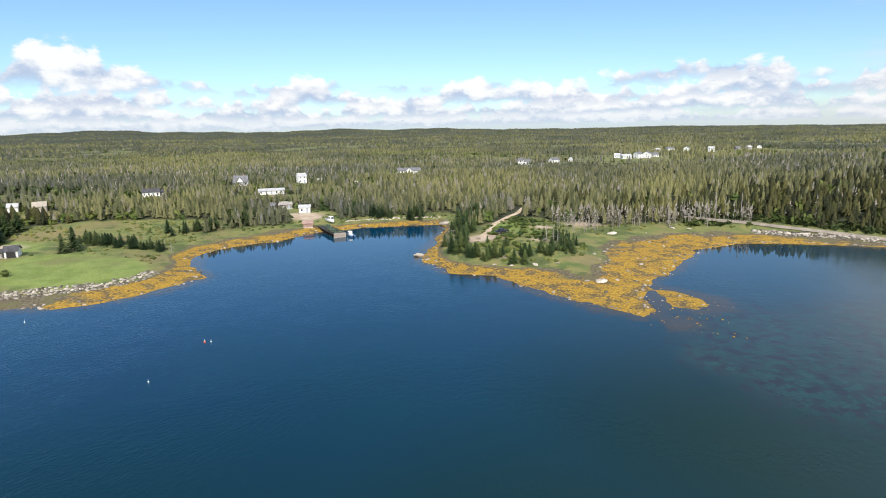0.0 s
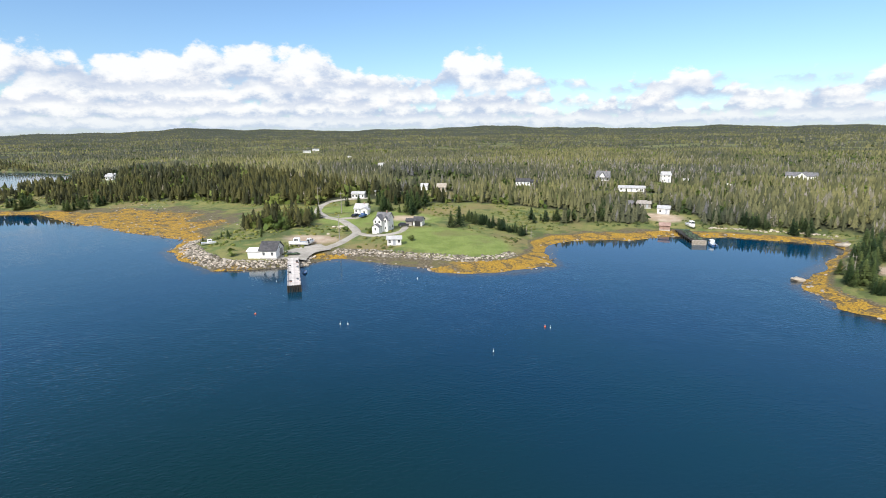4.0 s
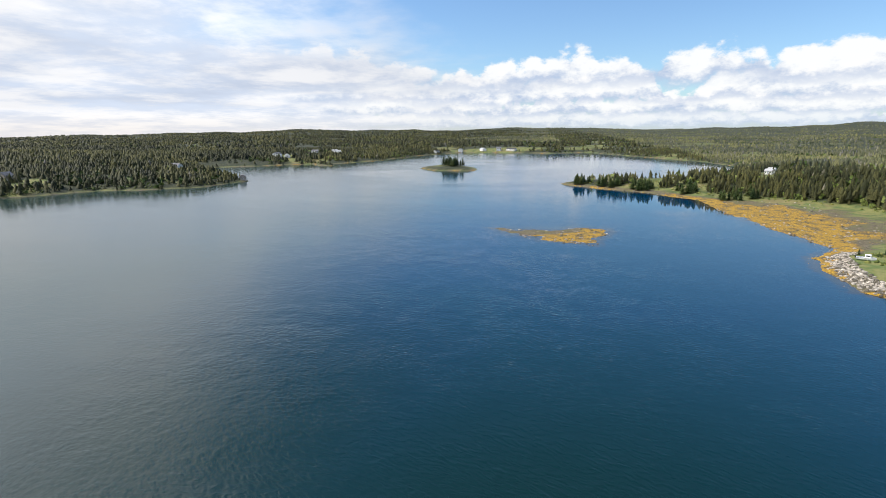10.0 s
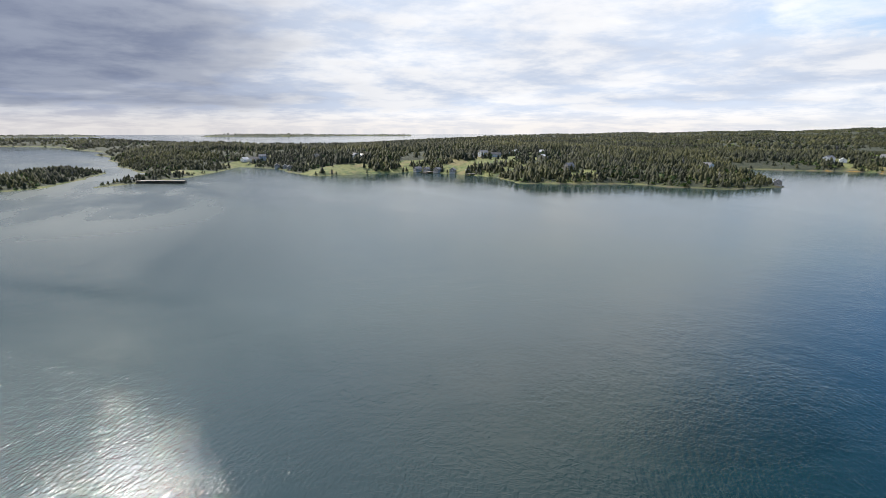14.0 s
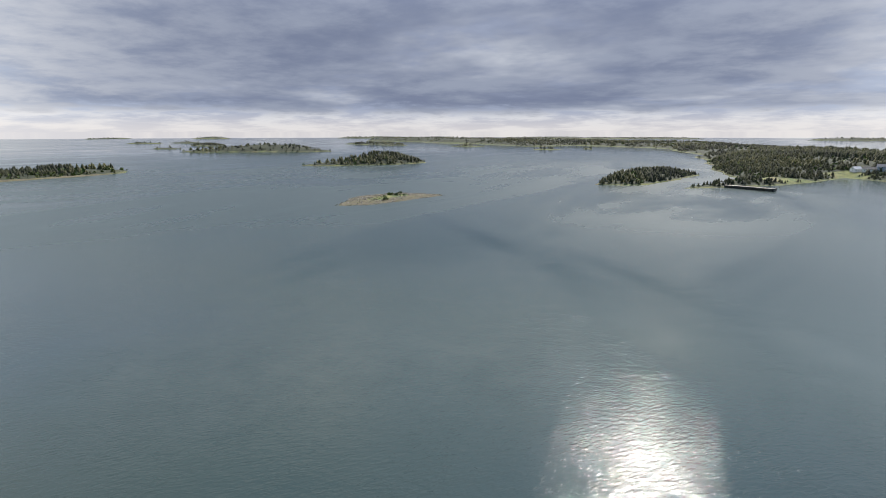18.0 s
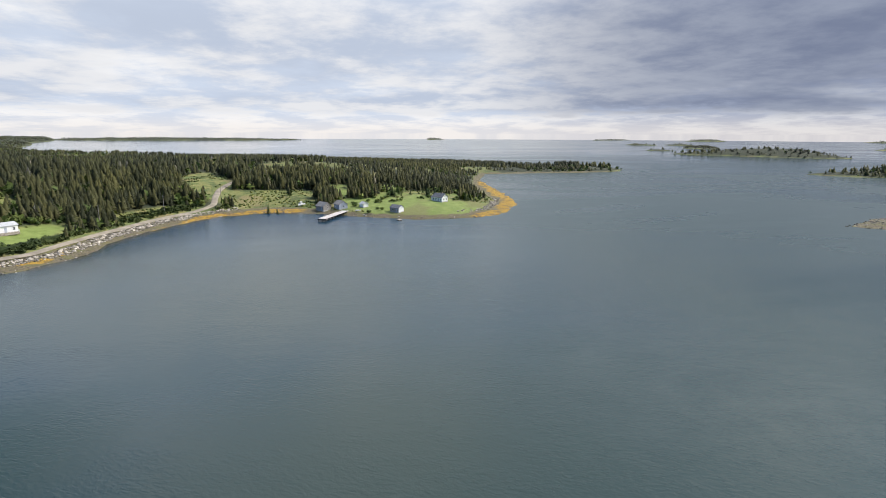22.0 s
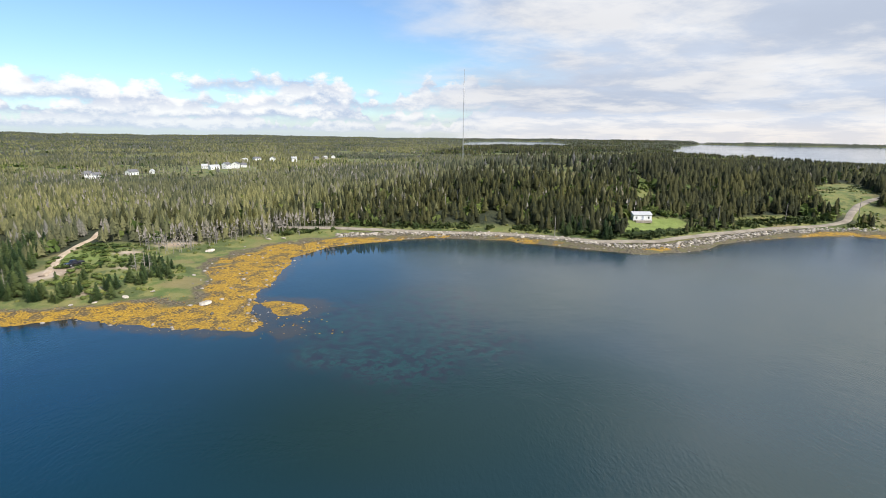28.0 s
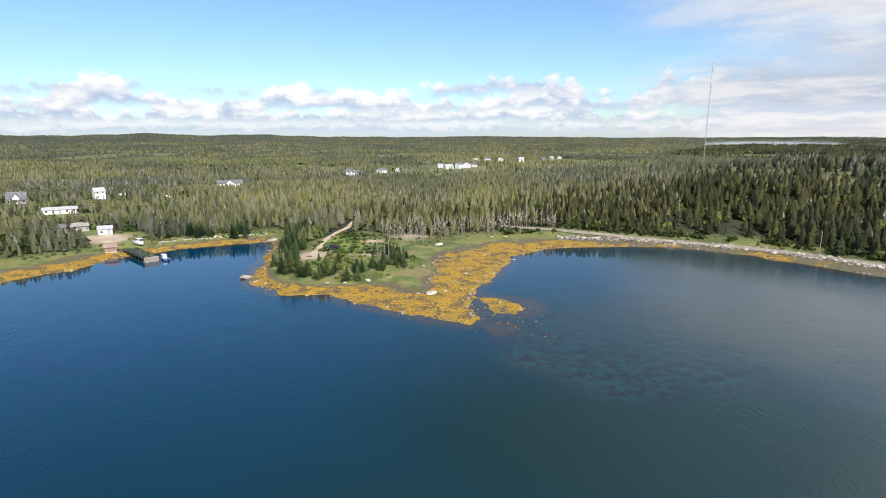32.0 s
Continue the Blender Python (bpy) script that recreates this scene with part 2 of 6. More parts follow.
def ground_material():
    m, n, shader, where = material("ground", 0.95)
    zone = n.add("ShaderNodeVertexColor")
    zone.layer_name = "zone"
    split = n.add("ShaderNodeSeparateColor")
    n.put(split.inputs[0], zone.outputs["Color"])
    weed, lawn, bare = split.outputs
    wild = zone.outputs["Alpha"]
    big, mid, small = n.noise(where, 0.03, 4.0), n.noise(where, 0.22, 5.0), n.noise(where, 1.7, 4.0)
    # forest floor, its colour lowered to stand for the shade under the trees
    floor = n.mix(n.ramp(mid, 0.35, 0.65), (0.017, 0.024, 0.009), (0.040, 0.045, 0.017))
    meadow = n.mix(n.ramp(mid, 0.35, 0.65), (0.085, 0.125, 0.028), (0.20, 0.19, 0.06))
    meadow = n.mix(n.ramp(big, 0.45, 0.6, 0.0, 0.6), meadow, (0.16, 0.165, 0.05))
    meadow = n.mix(n.ramp(n.noise(where, 0.09, 5.0, 0.62), 0.52, 0.60, 0.0, 0.8), meadow, (0.058, 0.082, 0.022))
    meadow = n.mix(n.ramp(n.noise(n.vec("ADD", where, (300.0, 80.0, 0.0)), 0.045, 4.0), 0.54, 0.64, 0.0, 0.75), meadow, (0.21, 0.165, 0.07))
    turf = n.mix(n.ramp(mid, 0.3, 0.7), (0.135, 0.185, 0.034), (0.205, 0.255, 0.062))
    turf = n.mix(n.ramp(small, 0.4, 0.7, 0.0, 0.5), turf, (0.11, 0.14, 0.03))
    turf = n.mix(n.ramp(big, 0.52, 0.62, 0.0, 0.7), turf, (0.15, 0.14, 0.05))
    soil = n.mix(n.ramp(mid, 0.35, 0.65), (0.36, 0.27, 0.19), (0.47, 0.38, 0.29))
    mud = n.mix(n.ramp(small, 0.4, 0.65), (0.085, 0.058, 0.022), (0.20, 0.14, 0.055))
    shingle = n.mix(n.ramp(small, 0.42, 0.62), (0.075, 0.060, 0.034), (0.17, 0.14, 0.085))
    shingle = n.mix(n.ramp(mid, 0.45, 0.62), shingle, (0.115, 0.105, 0.04))
    gold = n.mix(n.ramp(small, 0.35, 0.65), (0.25, 0.140, 0.012), (0.50, 0.30, 0.020))
    tiny = n.noise(where, 5.0, 3.0, 0.65)
    gold = n.mix(n.ramp(tiny, 0.42, 0.66, 0.0, 0.75), gold, (0.13, 0.085, 0.022))
    shore = n.mix(n.ramp(n.math("ADD", mid, n.math("MULTIPLY", n.math("SUBTRACT", small, 0.5), 0.5)), 0.40, 0.52), mud, gold)
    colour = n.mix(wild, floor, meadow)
    colour = n.mix(lawn, colour, turf)
    colour = n.mix(bare, colour, soil)
    colour = n.mix(n.ramp(weed, 0.15, 0.45), colour, n.mix(n.ramp(weed, 0.6, 0.9), shingle, shore))
    n.put(shader.inputs["Base Color"], colour)
    bump(n, shader, n.math("ADD", small, mid), 0.8, 0.4)
    return m


def water_material():
    m, n, shader, where = material("sea_water", 0.06)
    mark = n.add("ShaderNodeVertexColor")
    mark.layer_name = "shoal"
    split = n.add("ShaderNodeSeparateColor")
    n.put(split.inputs[0], mark.outputs["Color"])
    shoal, calm, green = split.outputs
    wind = n.add("ShaderNodeVertexColor")
    wind.layer_name = "wind"
    wind_split = n.add("ShaderNodeSeparateColor")
    n.put(wind_split.inputs[0], wind.outputs["Color"])
    slick, steep_dark, fringe = wind_split.outputs
    big = n.noise(where, 0.008, 4.0, 0.6, 0.6)
    rocks = n.noise(where, 0.42, 7.0, 0.75, 0.2)
    deep = n.mix(n.ramp(big, 0.35, 0.65), (0.001, 0.032, 0.080), (0.001, 0.036, 0.070))
    place = n.add("ShaderNodeSeparateXYZ")
    n.put(place.inputs[0], where)
    deep = n.mix(n.ramp(place.outputs[1], -10.0, -120.0, 0.0, 1.0), deep, (0.016, 0.040, 0.037))
    # water below the viewpoint looks darker and greener; that is put into the colour
    deep = n.mix(n.math("MULTIPLY", steep_dark, n.ramp(place.outputs[1], -150.0, -70.0)), deep, (0.001, 0.017, 0.016))
    deep = n.mix(n.math("MULTIPLY", green, 0.85), deep, (0.024, 0.041, 0.029))
    bed = n.mix(n.ramp(rocks, 0.43, 0.61), (0.020, 0.050, 0.044), (0.022, 0.020, 0.024))
    edge = n.ramp(n.math("ADD", shoal, n.math("MULTIPLY", n.math("SUBTRACT", rocks, 0.5), 1.3)), 0.15, 0.60)
    colour = n.mix(edge, deep, bed)
    # drowned weed and stones along the shore
    drowned = n.ramp(n.math("ADD", fringe, n.math("MULTIPLY", n.math("SUBTRACT", n.noise(where, 0.45, 5.0, 0.65), 0.5), 1.4)), 0.42, 0.75)
    n.put(shader.inputs["Base Color"], n.mix(n.math("MULTIPLY", drowned, 0.85), colour, (0.050, 0.042, 0.026)))
    shader.inputs["IOR"].default_value = 1.333
    # slicks and cat's paws: bands of smoother and rougher water
    streak = n.noise(n.vec("MULTIPLY", where, (1.0, 0.35, 1.0)), 0.010, 5.0, 0.6, 1.2)
    windy = n.math("MULTIPLY", n.ramp(streak, 0.36, 0.60, 0.5, 1.0), n.ramp(calm, 0.25, 0.8, 1.0, 0.06))
    reach = n.vec("LENGTH", where)
    away = n.math("MULTIPLY", n.ramp(reach, 60.0, 330.0), n.math("MULTIPLY", n.ramp(place.outputs[0], -220.0, 20.0, 0.25, 1.0), n.ramp(reach, 500.0, 1500.0, 1.0, 0.25)))
    gloss = n.math("MULTIPLY", n.math("SQRT", windy), n.math("ADD", n.ramp(place.outputs[1], -60.0, 70.0, 0.085, 0.045), n.math("MULTIPLY", away, 0.22)))
    quiet = n.math("SUBTRACT", 1.0, n.math("MULTIPLY", slick, 0.85))
    n.put(shader.inputs["Roughness"], n.math("MULTIPLY", gloss, quiet))
    turn = n.add("ShaderNodeVectorRotate")
    n.put(turn.inputs["Vector"], where)
    turn.inputs["Angle"].default_value = radians(35)
    turned = n.vec("MULTIPLY", turn.outputs[0], (1.0, 0.42, 1.0))
    crossed = n.vec("MULTIPLY", where, (0.55, 1.0, 1.0))
    wave = n.math("ADD", n.noise(turned, 2.0, 2.0, 0.45, 0.4), n.math("MULTIPLY", n.noise(crossed, 4.2, 1.0, 0.5), 0.32))
    wave = n.math("ADD", wave, n.math("MULTIPLY", n.noise(turned, 0.75, 1.0, 0.5), 0.45))
    wave = n.math("ADD", wave, n.math("MULTIPLY", n.noise(where, 7.5, 1.0, 0.5), 0.10))
    # the northern half lies in the lee of the land
    patchy = n.ramp(n.noise(where, 0.10, 5.0, 0.65), 0.30, 0.72, 0.55, 1.5, False)
    lee = n.math("MULTIPLY", patchy, n.ramp(place.outputs[1], -60.0, 70.0, 0.95, 0.40))
    tall = n.math("MULTIPLY", n.math("MULTIPLY", windy, n.math("MULTIPLY", lee, quiet)), n.math("SUBTRACT", 1.0, n.math("MULTIPLY", n.ramp(reach, 60.0, 330.0), 0.8)))
    bump(n, shader, n.math("MULTIPLY", wave, tall), 1.0, 0.115)
    return m


M_GROUND, M_WATER = ground_material(), water_material()
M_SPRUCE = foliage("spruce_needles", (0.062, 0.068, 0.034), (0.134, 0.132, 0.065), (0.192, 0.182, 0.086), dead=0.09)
# dark green spruce; also carries the dimness of the southern and far woods
M_SPRUCE_DARK_SHADED = foliage("dark_and_shaded_spruce_needles", (0.019, 0.023, 0.010), (0.050, 0.051, 0.020), (0.090, 0.086, 0.030), dead=0.010)
M_BUSH = foliage("leaves", (0.045, 0.072, 0.018), (0.105, 0.145, 0.036), (0.17, 0.19, 0.06))
M_BARK = plain("bark", (0.10, 0.075, 0.055), (0.20, 0.17, 0.14), 3.0)
M_DEADWOOD = plain("bare_grey_wood", (0.20, 0.18, 0.155), (0.33, 0.30, 0.27), 2.0)
M_GRAVEL = plain("gravel", (0.27, 0.25, 0.215), (0.40, 0.37, 0.325), 0.25, 0.95, relief=0.5, depth=0.03)
M_DIRT = plain("sandy_dirt", (0.38, 0.28, 0.19), (0.52, 0.42, 0.31), 0.3, 0.95, relief=0.6, depth=0.05)
M_ROAD = plain("packed_brown_gravel", (0.20, 0.17, 0.13), (0.32, 0.275, 0.215), 0.25, 0.95, relief=0.5, depth=0.03)
M_STONE = plain("granite", (0.30, 0.26, 0.21), (0.56, 0.50, 0.42), 0.5, 0.9, relief=0.6, depth=0.1, per_object=0.3)
M_WHITE = plain("white_paint", (0.68, 0.68, 0.67), (0.82, 0.82, 0.80), 0.7, 0.55, relief=0.1)
M_SHINGLE = plain("weathered_shingle", (0.22, 0.20, 0.18), (0.36, 0.33, 0.30), 1.2, 0.85)
M_ROOF_GREY = plain("asphalt_shingle", (0.10, 0.10, 0.11), (0.20, 0.20, 0.21), 1.0, 0.85)
M_ROOF_DARK = plain("dark_asphalt_shingle", (0.035, 0.035, 0.04), (0.085, 0.085, 0.09), 1.0, 0.85)
M_ROOF_PALE = plain("pale_metal_roof", (0.36, 0.36, 0.365), (0.50, 0.50, 0.50), 1.0, 0.45)
M_TIMBER = plain("sea_worn_timber", (0.22, 0.18, 0.14), (0.42, 0.37, 0.31), 1.5, 0.85, per_object=0.2)
M_TIMBER_WET = plain("wet_dark_timber", (0.02, 0.018, 0.014), (0.065, 0.055, 0.04), 1.0, 0.6, per_object=0.2)

M_GLASS = plain("dark_window_glass", (0.015, 0.018, 0.022), (0.03, 0.035, 0.04), 0.4, 0.08, relief=0.02)
M_CONCRETE = plain("concrete", (0.34, 0.33, 0.31), (0.50, 0.48, 0.45), 0.8, 0.9)
M_DECK = plain("bleached_plank", (0.42, 0.38, 0.36), (0.62, 0.58, 0.55), 1.2, 0.85, per_object=0.16)
M_NET = plain("green_trap_mesh", (0.03, 0.075, 0.045), (0.12, 0.17, 0.10), 2.0, 0.7, per_object=0.4)
M_BOAT = plain("white_gelcoat", (0.74, 0.75, 0.76), (0.85, 0.85, 0.84), 0.5, 0.3, relief=0.03)
M_BLUE = plain("blue_paint", (0.03, 0.08, 0.20), (0.05, 0.12, 0.28), 0.5, 0.35, relief=0.03)
M_DARKPAINT = plain("dark_car_paint", (0.012, 0.014, 0.02), (0.03, 0.03, 0.04), 0.5, 0.25, relief=0.02)
M_RUBBER = plain("black_rubber", (0.015, 0.015, 0.015), (0.03, 0.03, 0.03), 2.0, 0.8)
M_STEEL = plain("galvanised_steel", (0.42, 0.43, 0.45), (0.58, 0.59, 0.60), 1.0, 0.4, 0.6, relief=0.05)
M_RED = plain("red_paint", (0.42, 0.03, 0.02), (0.60, 0.06, 0.04), 0.6, 0.5, relief=0.05)
M_REDWOOD = plain("faded_red_board", (0.24, 0.155, 0.13), (0.36, 0.25, 0.215), 1.0, 0.85)
M_ORANGE = plain("orange_float", (0.75, 0.10, 0.04), (0.85, 0.18, 0.07), 0.8, 0.45, relief=0.03)
M_TAN = plain("tan_siding", (0.29, 0.255, 0.205), (0.39, 0.35, 0.29), 0.8, 0.8)
M_GREYBLUE = plain("grey_blue_siding", (0.30, 0.33, 0.38), (0.42, 0.45, 0.50), 0.8, 0.75)
M_HEDGE = foliage("hedge_leaves", (0.028, 0.044, 0.013), (0.060, 0.082, 0.023), (0.10, 0.115, 0.036))
M_CROWN = foliage("spruce_boughs", (0.018, 0.036, 0.013), (0.050, 0.075, 0.024), (0.085, 0.105, 0.036))
M_WEED = foliage("rockweed", (0.13, 0.070, 0.010), (0.33, 0.175, 0.011), (0.49, 0.285, 0.018))
M_SHRUB = foliage("heath_shrub", (0.055, 0.075, 0.020), (0.11, 0.135, 0.035), (0.19, 0.18, 0.06))


def mixed_stone():
    m, n, shader, where = material("mixed_stones", 0.9)
    f = island_random(n)
    c = n.mix(n.ramp(f, 0.3, 1.0, 0.0, 1.0, False), (0.08, 0.07, 0.05), (0.42, 0.38, 0.33))
    n.put(shader.inputs["Base Color"], n.mix(n.ramp(n.noise(where, 3.0), 0.4, 0.7, 0.0, 0.4), c, (0.2, 0.17, 0.13)))
    return m


M_STONE_MIX = mixed_stone()


# ---- plan of the bay ----
COAST_EAST = [(616, -356), (607, -316), (606, -249), (600, -182), (529, -154), (440, -142), (368, -134), (327, -123), (289, -100), (281, -83),
              (279, -68), (280, -49), (286, -38), (296, -20), (310, 1), (316, 16), (320, 34), (310, 54), (287, 71), (263, 81), (239, 88),
              (212, 89), (195, 98), (190, 108), (182, 121), (177, 136), (173, 151), (162, 166), (148, 176), (134, 183), (120, 186)]
COAST_POINT = [(104, 187), (87, 179), (77, 167), (67, 153), (57, 144), (52, 134), (50, 125), (48, 117), (44, 115),
               (36, 120), (31, 127), (21, 139), (13, 149), (2, 155), (-8, 171), (-6, 189), (-1, 215), (2, 232), (-2, 243)]
COAST_COVE = [(-12, 236), (-27, 236), (-37, 236), (-43, 230), (-59, 221), (-66, 207), (-75, 200), (-83, 194), (-87, 181), (-80, 165), (-72, 155),
              (-76, 144), (-83, 136), (-93, 129), (-109, 128), (-123, 126), (-136, 122), (-140, 113), (-141, 104), (-148, 96), (-157, 88),
              (-172, 90), (-181, 90), (-198, 94), (-210, 109), (-226, 107), (-250, 104), (-276, 100), (-297, 97), (-350, 98), (-384, 76), (-411, 46), (-446, 20)]
COAST_WEST = [(-466, 40), (-478, 90), (-500, 150), (-560, 195), (-655, 230), (-770, 216), (-879, 164), (-1049, 97), (-1012, 21), (-1026, -53),
              (-1042, -140), (-956, -178), (-832, -206), (-736, -228), (-670, -262), (-657, -306), (-615, -344), (-590, -391), (-530, -338),
              (-470, -275), (-439, -246), (-385, -252), (-357, -285), (-352, -311), (-300, -344), (-272, -362)]
COAST_SOUTH = [(-288, -425), (-270, -478), (-240, -516), (-190, -515), (-142, -512), (-130, -560), (-129, -632), (-94, -680), (-60, -604),
               (-28, -548), (7, -511), (36, -488), (24, -525), (-8, -607), (10, -640), (18, -700), (36, -760), (30, -827), (52, -900), (44, -980), (85, -1103), (70, -1190), (102, -1292), (150, -1430), (190, -1600), (268, -1710), (400, -1800), (532, -1882),
               (590, -1740), (642, -1695), (760, -1800), (988, -1975), (1200, -2050), (1422, -2257), (1794, -2337), (1900, -2500), (1300, -2600), (500, -2450), (150, -2150), (-120, -1650),
               (-420, -1420), (-750, -1700), (-1400, -2200), (-2400, -2600), (-7000, -3600)]
COAST_BACK = [(-7000, 7000), (7000, 7000), (7000, 3800), (4800, 2300), (4220, 1830), (3294, 1433), (2750, 1290), (2281, 1061), (1744, 861), (1400, 640), (1120, 250), (980, 30),
              (850, -170), (760, -290), (700, -365), (650, -385)]
RINGS = [
    COAST_EAST + COAST_POINT + COAST_COVE + COAST_WEST + COAST_SOUTH + COAST_BACK,
    [(-240, -19), (-226, -9), (-213, 9), (-208, 25), (-222, 26), (-233, 34), (-243, 33), (-246, 19), (-236, 10), (-241, -9)],      # weedy islet
    [(53.5, 136.5), (58, 134), (63, 129), (67, 124), (65, 119.5), (58, 117.5), (54, 121), (53, 129)],                                                 # tongue of weed off the point
    [(49, 111.5), (52, 111), (52.5, 108), (49, 107.5)],
    [(1445, 1523), (1800, 1900), (2270, 2390), (2900, 2900), (3350, 3000), (3500, 2700), (2900, 2130), (2300, 1640), (1720, 1290)],       # sound behind the eastern ridge
    [(-610, -129), (-574, -107), (-570, -64), (-602, -63), (-642, -86), (-636, -118)],                                             # islet with a few trees
    [(218, -262), (202, -273), (193, -308), (185, -349), (205, -350), (228, -343), (238, -314), (231, -288)],                      # rocky islet
    [(109, -485), (88, -486), (70, -502), (52, -573), (39, -650), (72, -684), (100, -640), (116, -571)],                           # wooded islet by the pier
]


def oval(cx, cy, rx, ry, turn, n=20):
    c, s = math.cos(radians(turn)), math.sin(radians(turn))
    pts = []
    for k in range(n):
        a = 2 * math.pi * k / n
        r = 1 + 0.14 * math.sin(3 * a + cx) + 0.07 * math.sin(7 * a + cy)
        x, y = rx * r * math.cos(a), ry * r * math.sin(a)
        pts.append((cx + c * x - s * y, cy + s * x + c * y))
    return pts


ISLANDS = [  # x, y, half lengths, turn
    (486, -662, 100, 44, 69), (1050, -955, 170, 66, 36), (1445, -965, 40, 22, 40), (2230, -1385, 70, 40, 40), (2170, -1540, 65, 40, 40),
    (470, -1405, 42, 22, 15), (385, -1500, 16, 12, 15), (800, -1590, 60, 24, 0), (1250, -1700, 190, 60, -20), (1700, -1300, 150, 55, -30), (3900, 1050, 150, 900, 8), (4250, -2380, 90, 300, 30), (4600, -900, 60, 80, 0),
    (3500, -2700, 130, 80, 45), (-660, -268, 30, 8, 40), (2600, -3600, 400, 120, 20), (900, -3900, 700, 130, 10), (-900, -3700, 700, 110, -5),
]
RINGS += [oval(*i) for i in ISLANDS]

SHORE_EAST = [(616, -352), (614, -316), (614, -249), (606, -176), (530, -148), (435, -125), (345, -114), (308, -97), (287, -79), (285, -50), (300, -20),
              (324, 6), (331, 18), (334, 36), (318, 62), (285, 84), (250, 95), (216, 100), (199, 112), (193, 136), (182, 157), (164, 176), (143, 193), (122, 204)]
SHORE_POINT = [(103, 207), (76, 206), (60, 199), (52, 185), (46, 164), (41, 152), (36, 157), (28, 156), (16, 160), (3, 166), (-1, 182), (1, 208), (4, 226), (-2, 246)]
SHORE_COVE = [(-23, 245), (-38, 243), (-46, 236), (-57, 238), (-70, 225), (-83, 218), (-91, 210), (-98, 198), (-97, 184), (-90, 166), (-88, 158), (-90, 149), (-99, 143),
              (-112, 139), (-130, 133), (-144, 128), (-148, 120), (-143, 108), (-150, 99), (-160, 94), (-176, 96), (-196, 102), (-204, 115), (-226, 150), (-265, 172),
              (-315, 162), (-346, 128), (-357, 108), (-389, 86), (-413, 54), (-440, 22)]
SHORE_RINGS = [SHORE_EAST + SHORE_POINT + SHORE_COVE + COAST_WEST + COAST_SOUTH + COAST_BACK] + [RINGS[5]] + [[(216, -288), (206, -294), (203, -325), (211, -334), (221, -318)]] + RINGS[7:] + [RINGS[4]]

ROAD_SHORE = [(100, 222), (122, 212), (142, 195), (160, 178), (178, 160), (190, 140), (197, 118), (213, 104), (250, 97), (287, 86), (314, 71), (332, 64), (348, 66), (365, 67), (382, 64), (400, 56), (425, 52)]
ROAD_WHARF = [(-141, 106.5), (-148, 116), (-147.4, 131), (-149.7, 137.6), (-154.3, 148.8), (-163, 154.6), (-176, 160.8), (-190, 163.5), (-208, 173), (-218, 184), (-221.5, 194), (-218, 200), (-205, 206)]
ROAD_YARD = [(-154, 148.5), (-146.3, 147), (-141.4, 150.8), (-140, 158.8), (-144.7, 166.3)]
ROAD_DRIVE = [(-180, 162.5), (-177.5, 166.5), (-174.5, 169.5)]
TRAIL = [(12, 190), (16, 201), (19.7, 216), (26.8, 229), (32, 235), (36, 246)]


def segments(rings):
    a = np.array([p for r in rings for p in r], float)
    b = np.array([p for r in rings for p in r[1:] + r[:1]], float)
    return a, b


def signed(x, y, rings):
    """Metres from the outline of the rings, positive inside."""
    a, b = (q.astype(np.float32) for q in segments(rings))
    x, y = x.astype(np.float32), y.astype(np.float32)
    out = np.empty(len(x))
    d = b - a
    dd = (d * d).sum(1)
    for i in range(0, len(x), 4000):
        px, py = x[i:i + 4000, None], y[i:i + 4000, None]
        t = np.clip(((px - a[:, 0]) * d[:, 0] + (py - a[:, 1]) * d[:, 1]) / dd, 0, 1)
        near = np.sqrt(((px - a[:, 0] - t * d[:, 0]) ** 2 + (py - a[:, 1] - t * d[:, 1]) ** 2).min(1))
        crosses = (a[:, 1] > py) != (b[:, 1] > py)
        with np.errstate(divide="ignore", invalid="ignore"):
            at = a[:, 0] + (py - a[:, 1]) * d[:, 0] / d[:, 1]
        inside = (crosses & (px < at)).sum(1) % 2 == 1
        out[i:i + 4000] = np.where(inside, near, -near)
    return out


def along(x, y, line):
    """Metres from a line of points."""
    out = np.full(len(x), 1e9)
    for (ax, ay), (bx, by) in zip(line, line[1:]):
        dx, dy = bx - ax, by - ay
        t = np.clip(((x - ax) * dx + (y - ay) * dy) / (dx * dx + dy * dy), 0, 1)
        out = np.minimum(out, np.hypot(x - ax - t * dx, y - ay - t * dy))
    return out


def lattice(x, y, seed):
    """Value noise from 0 to 1 with a cell of 1."""
    ix, iy = np.floor(x).astype(np.int64), np.floor(y).astype(np.int64)
    fx, fy = x - ix, y - iy
    fx, fy = fx * fx * (3 - 2 * fx), fy * fy * (3 - 2 * fy)

    def corner(i, j):
        h = (i * 374761393 + j * 668265263 + seed * 974711) & 0xFFFFFFFF
        h = ((h ^ (h >> 13)) * 1274126177) & 0xFFFFFFFF
        return ((h ^ (h >> 16)) & 0xFFFF) / 65535.0
    return (corner(ix, iy) * (1 - fx) + corner(ix + 1, iy) * fx) * (1 - fy) + (corner(ix, iy + 1) * (1 - fx) + corner(ix + 1, iy + 1) * fx) * fy


def cloudy(x, y, cell, seed, octaves=4):
    total, size, amount = 0.0, 1.0, 0.0
    for k in range(octaves):
        total = total + lattice(x / cell * 2 ** k, y / cell * 2 ** k, seed + k) * size
        amount += size
        size *= 0.5
    return total / amount


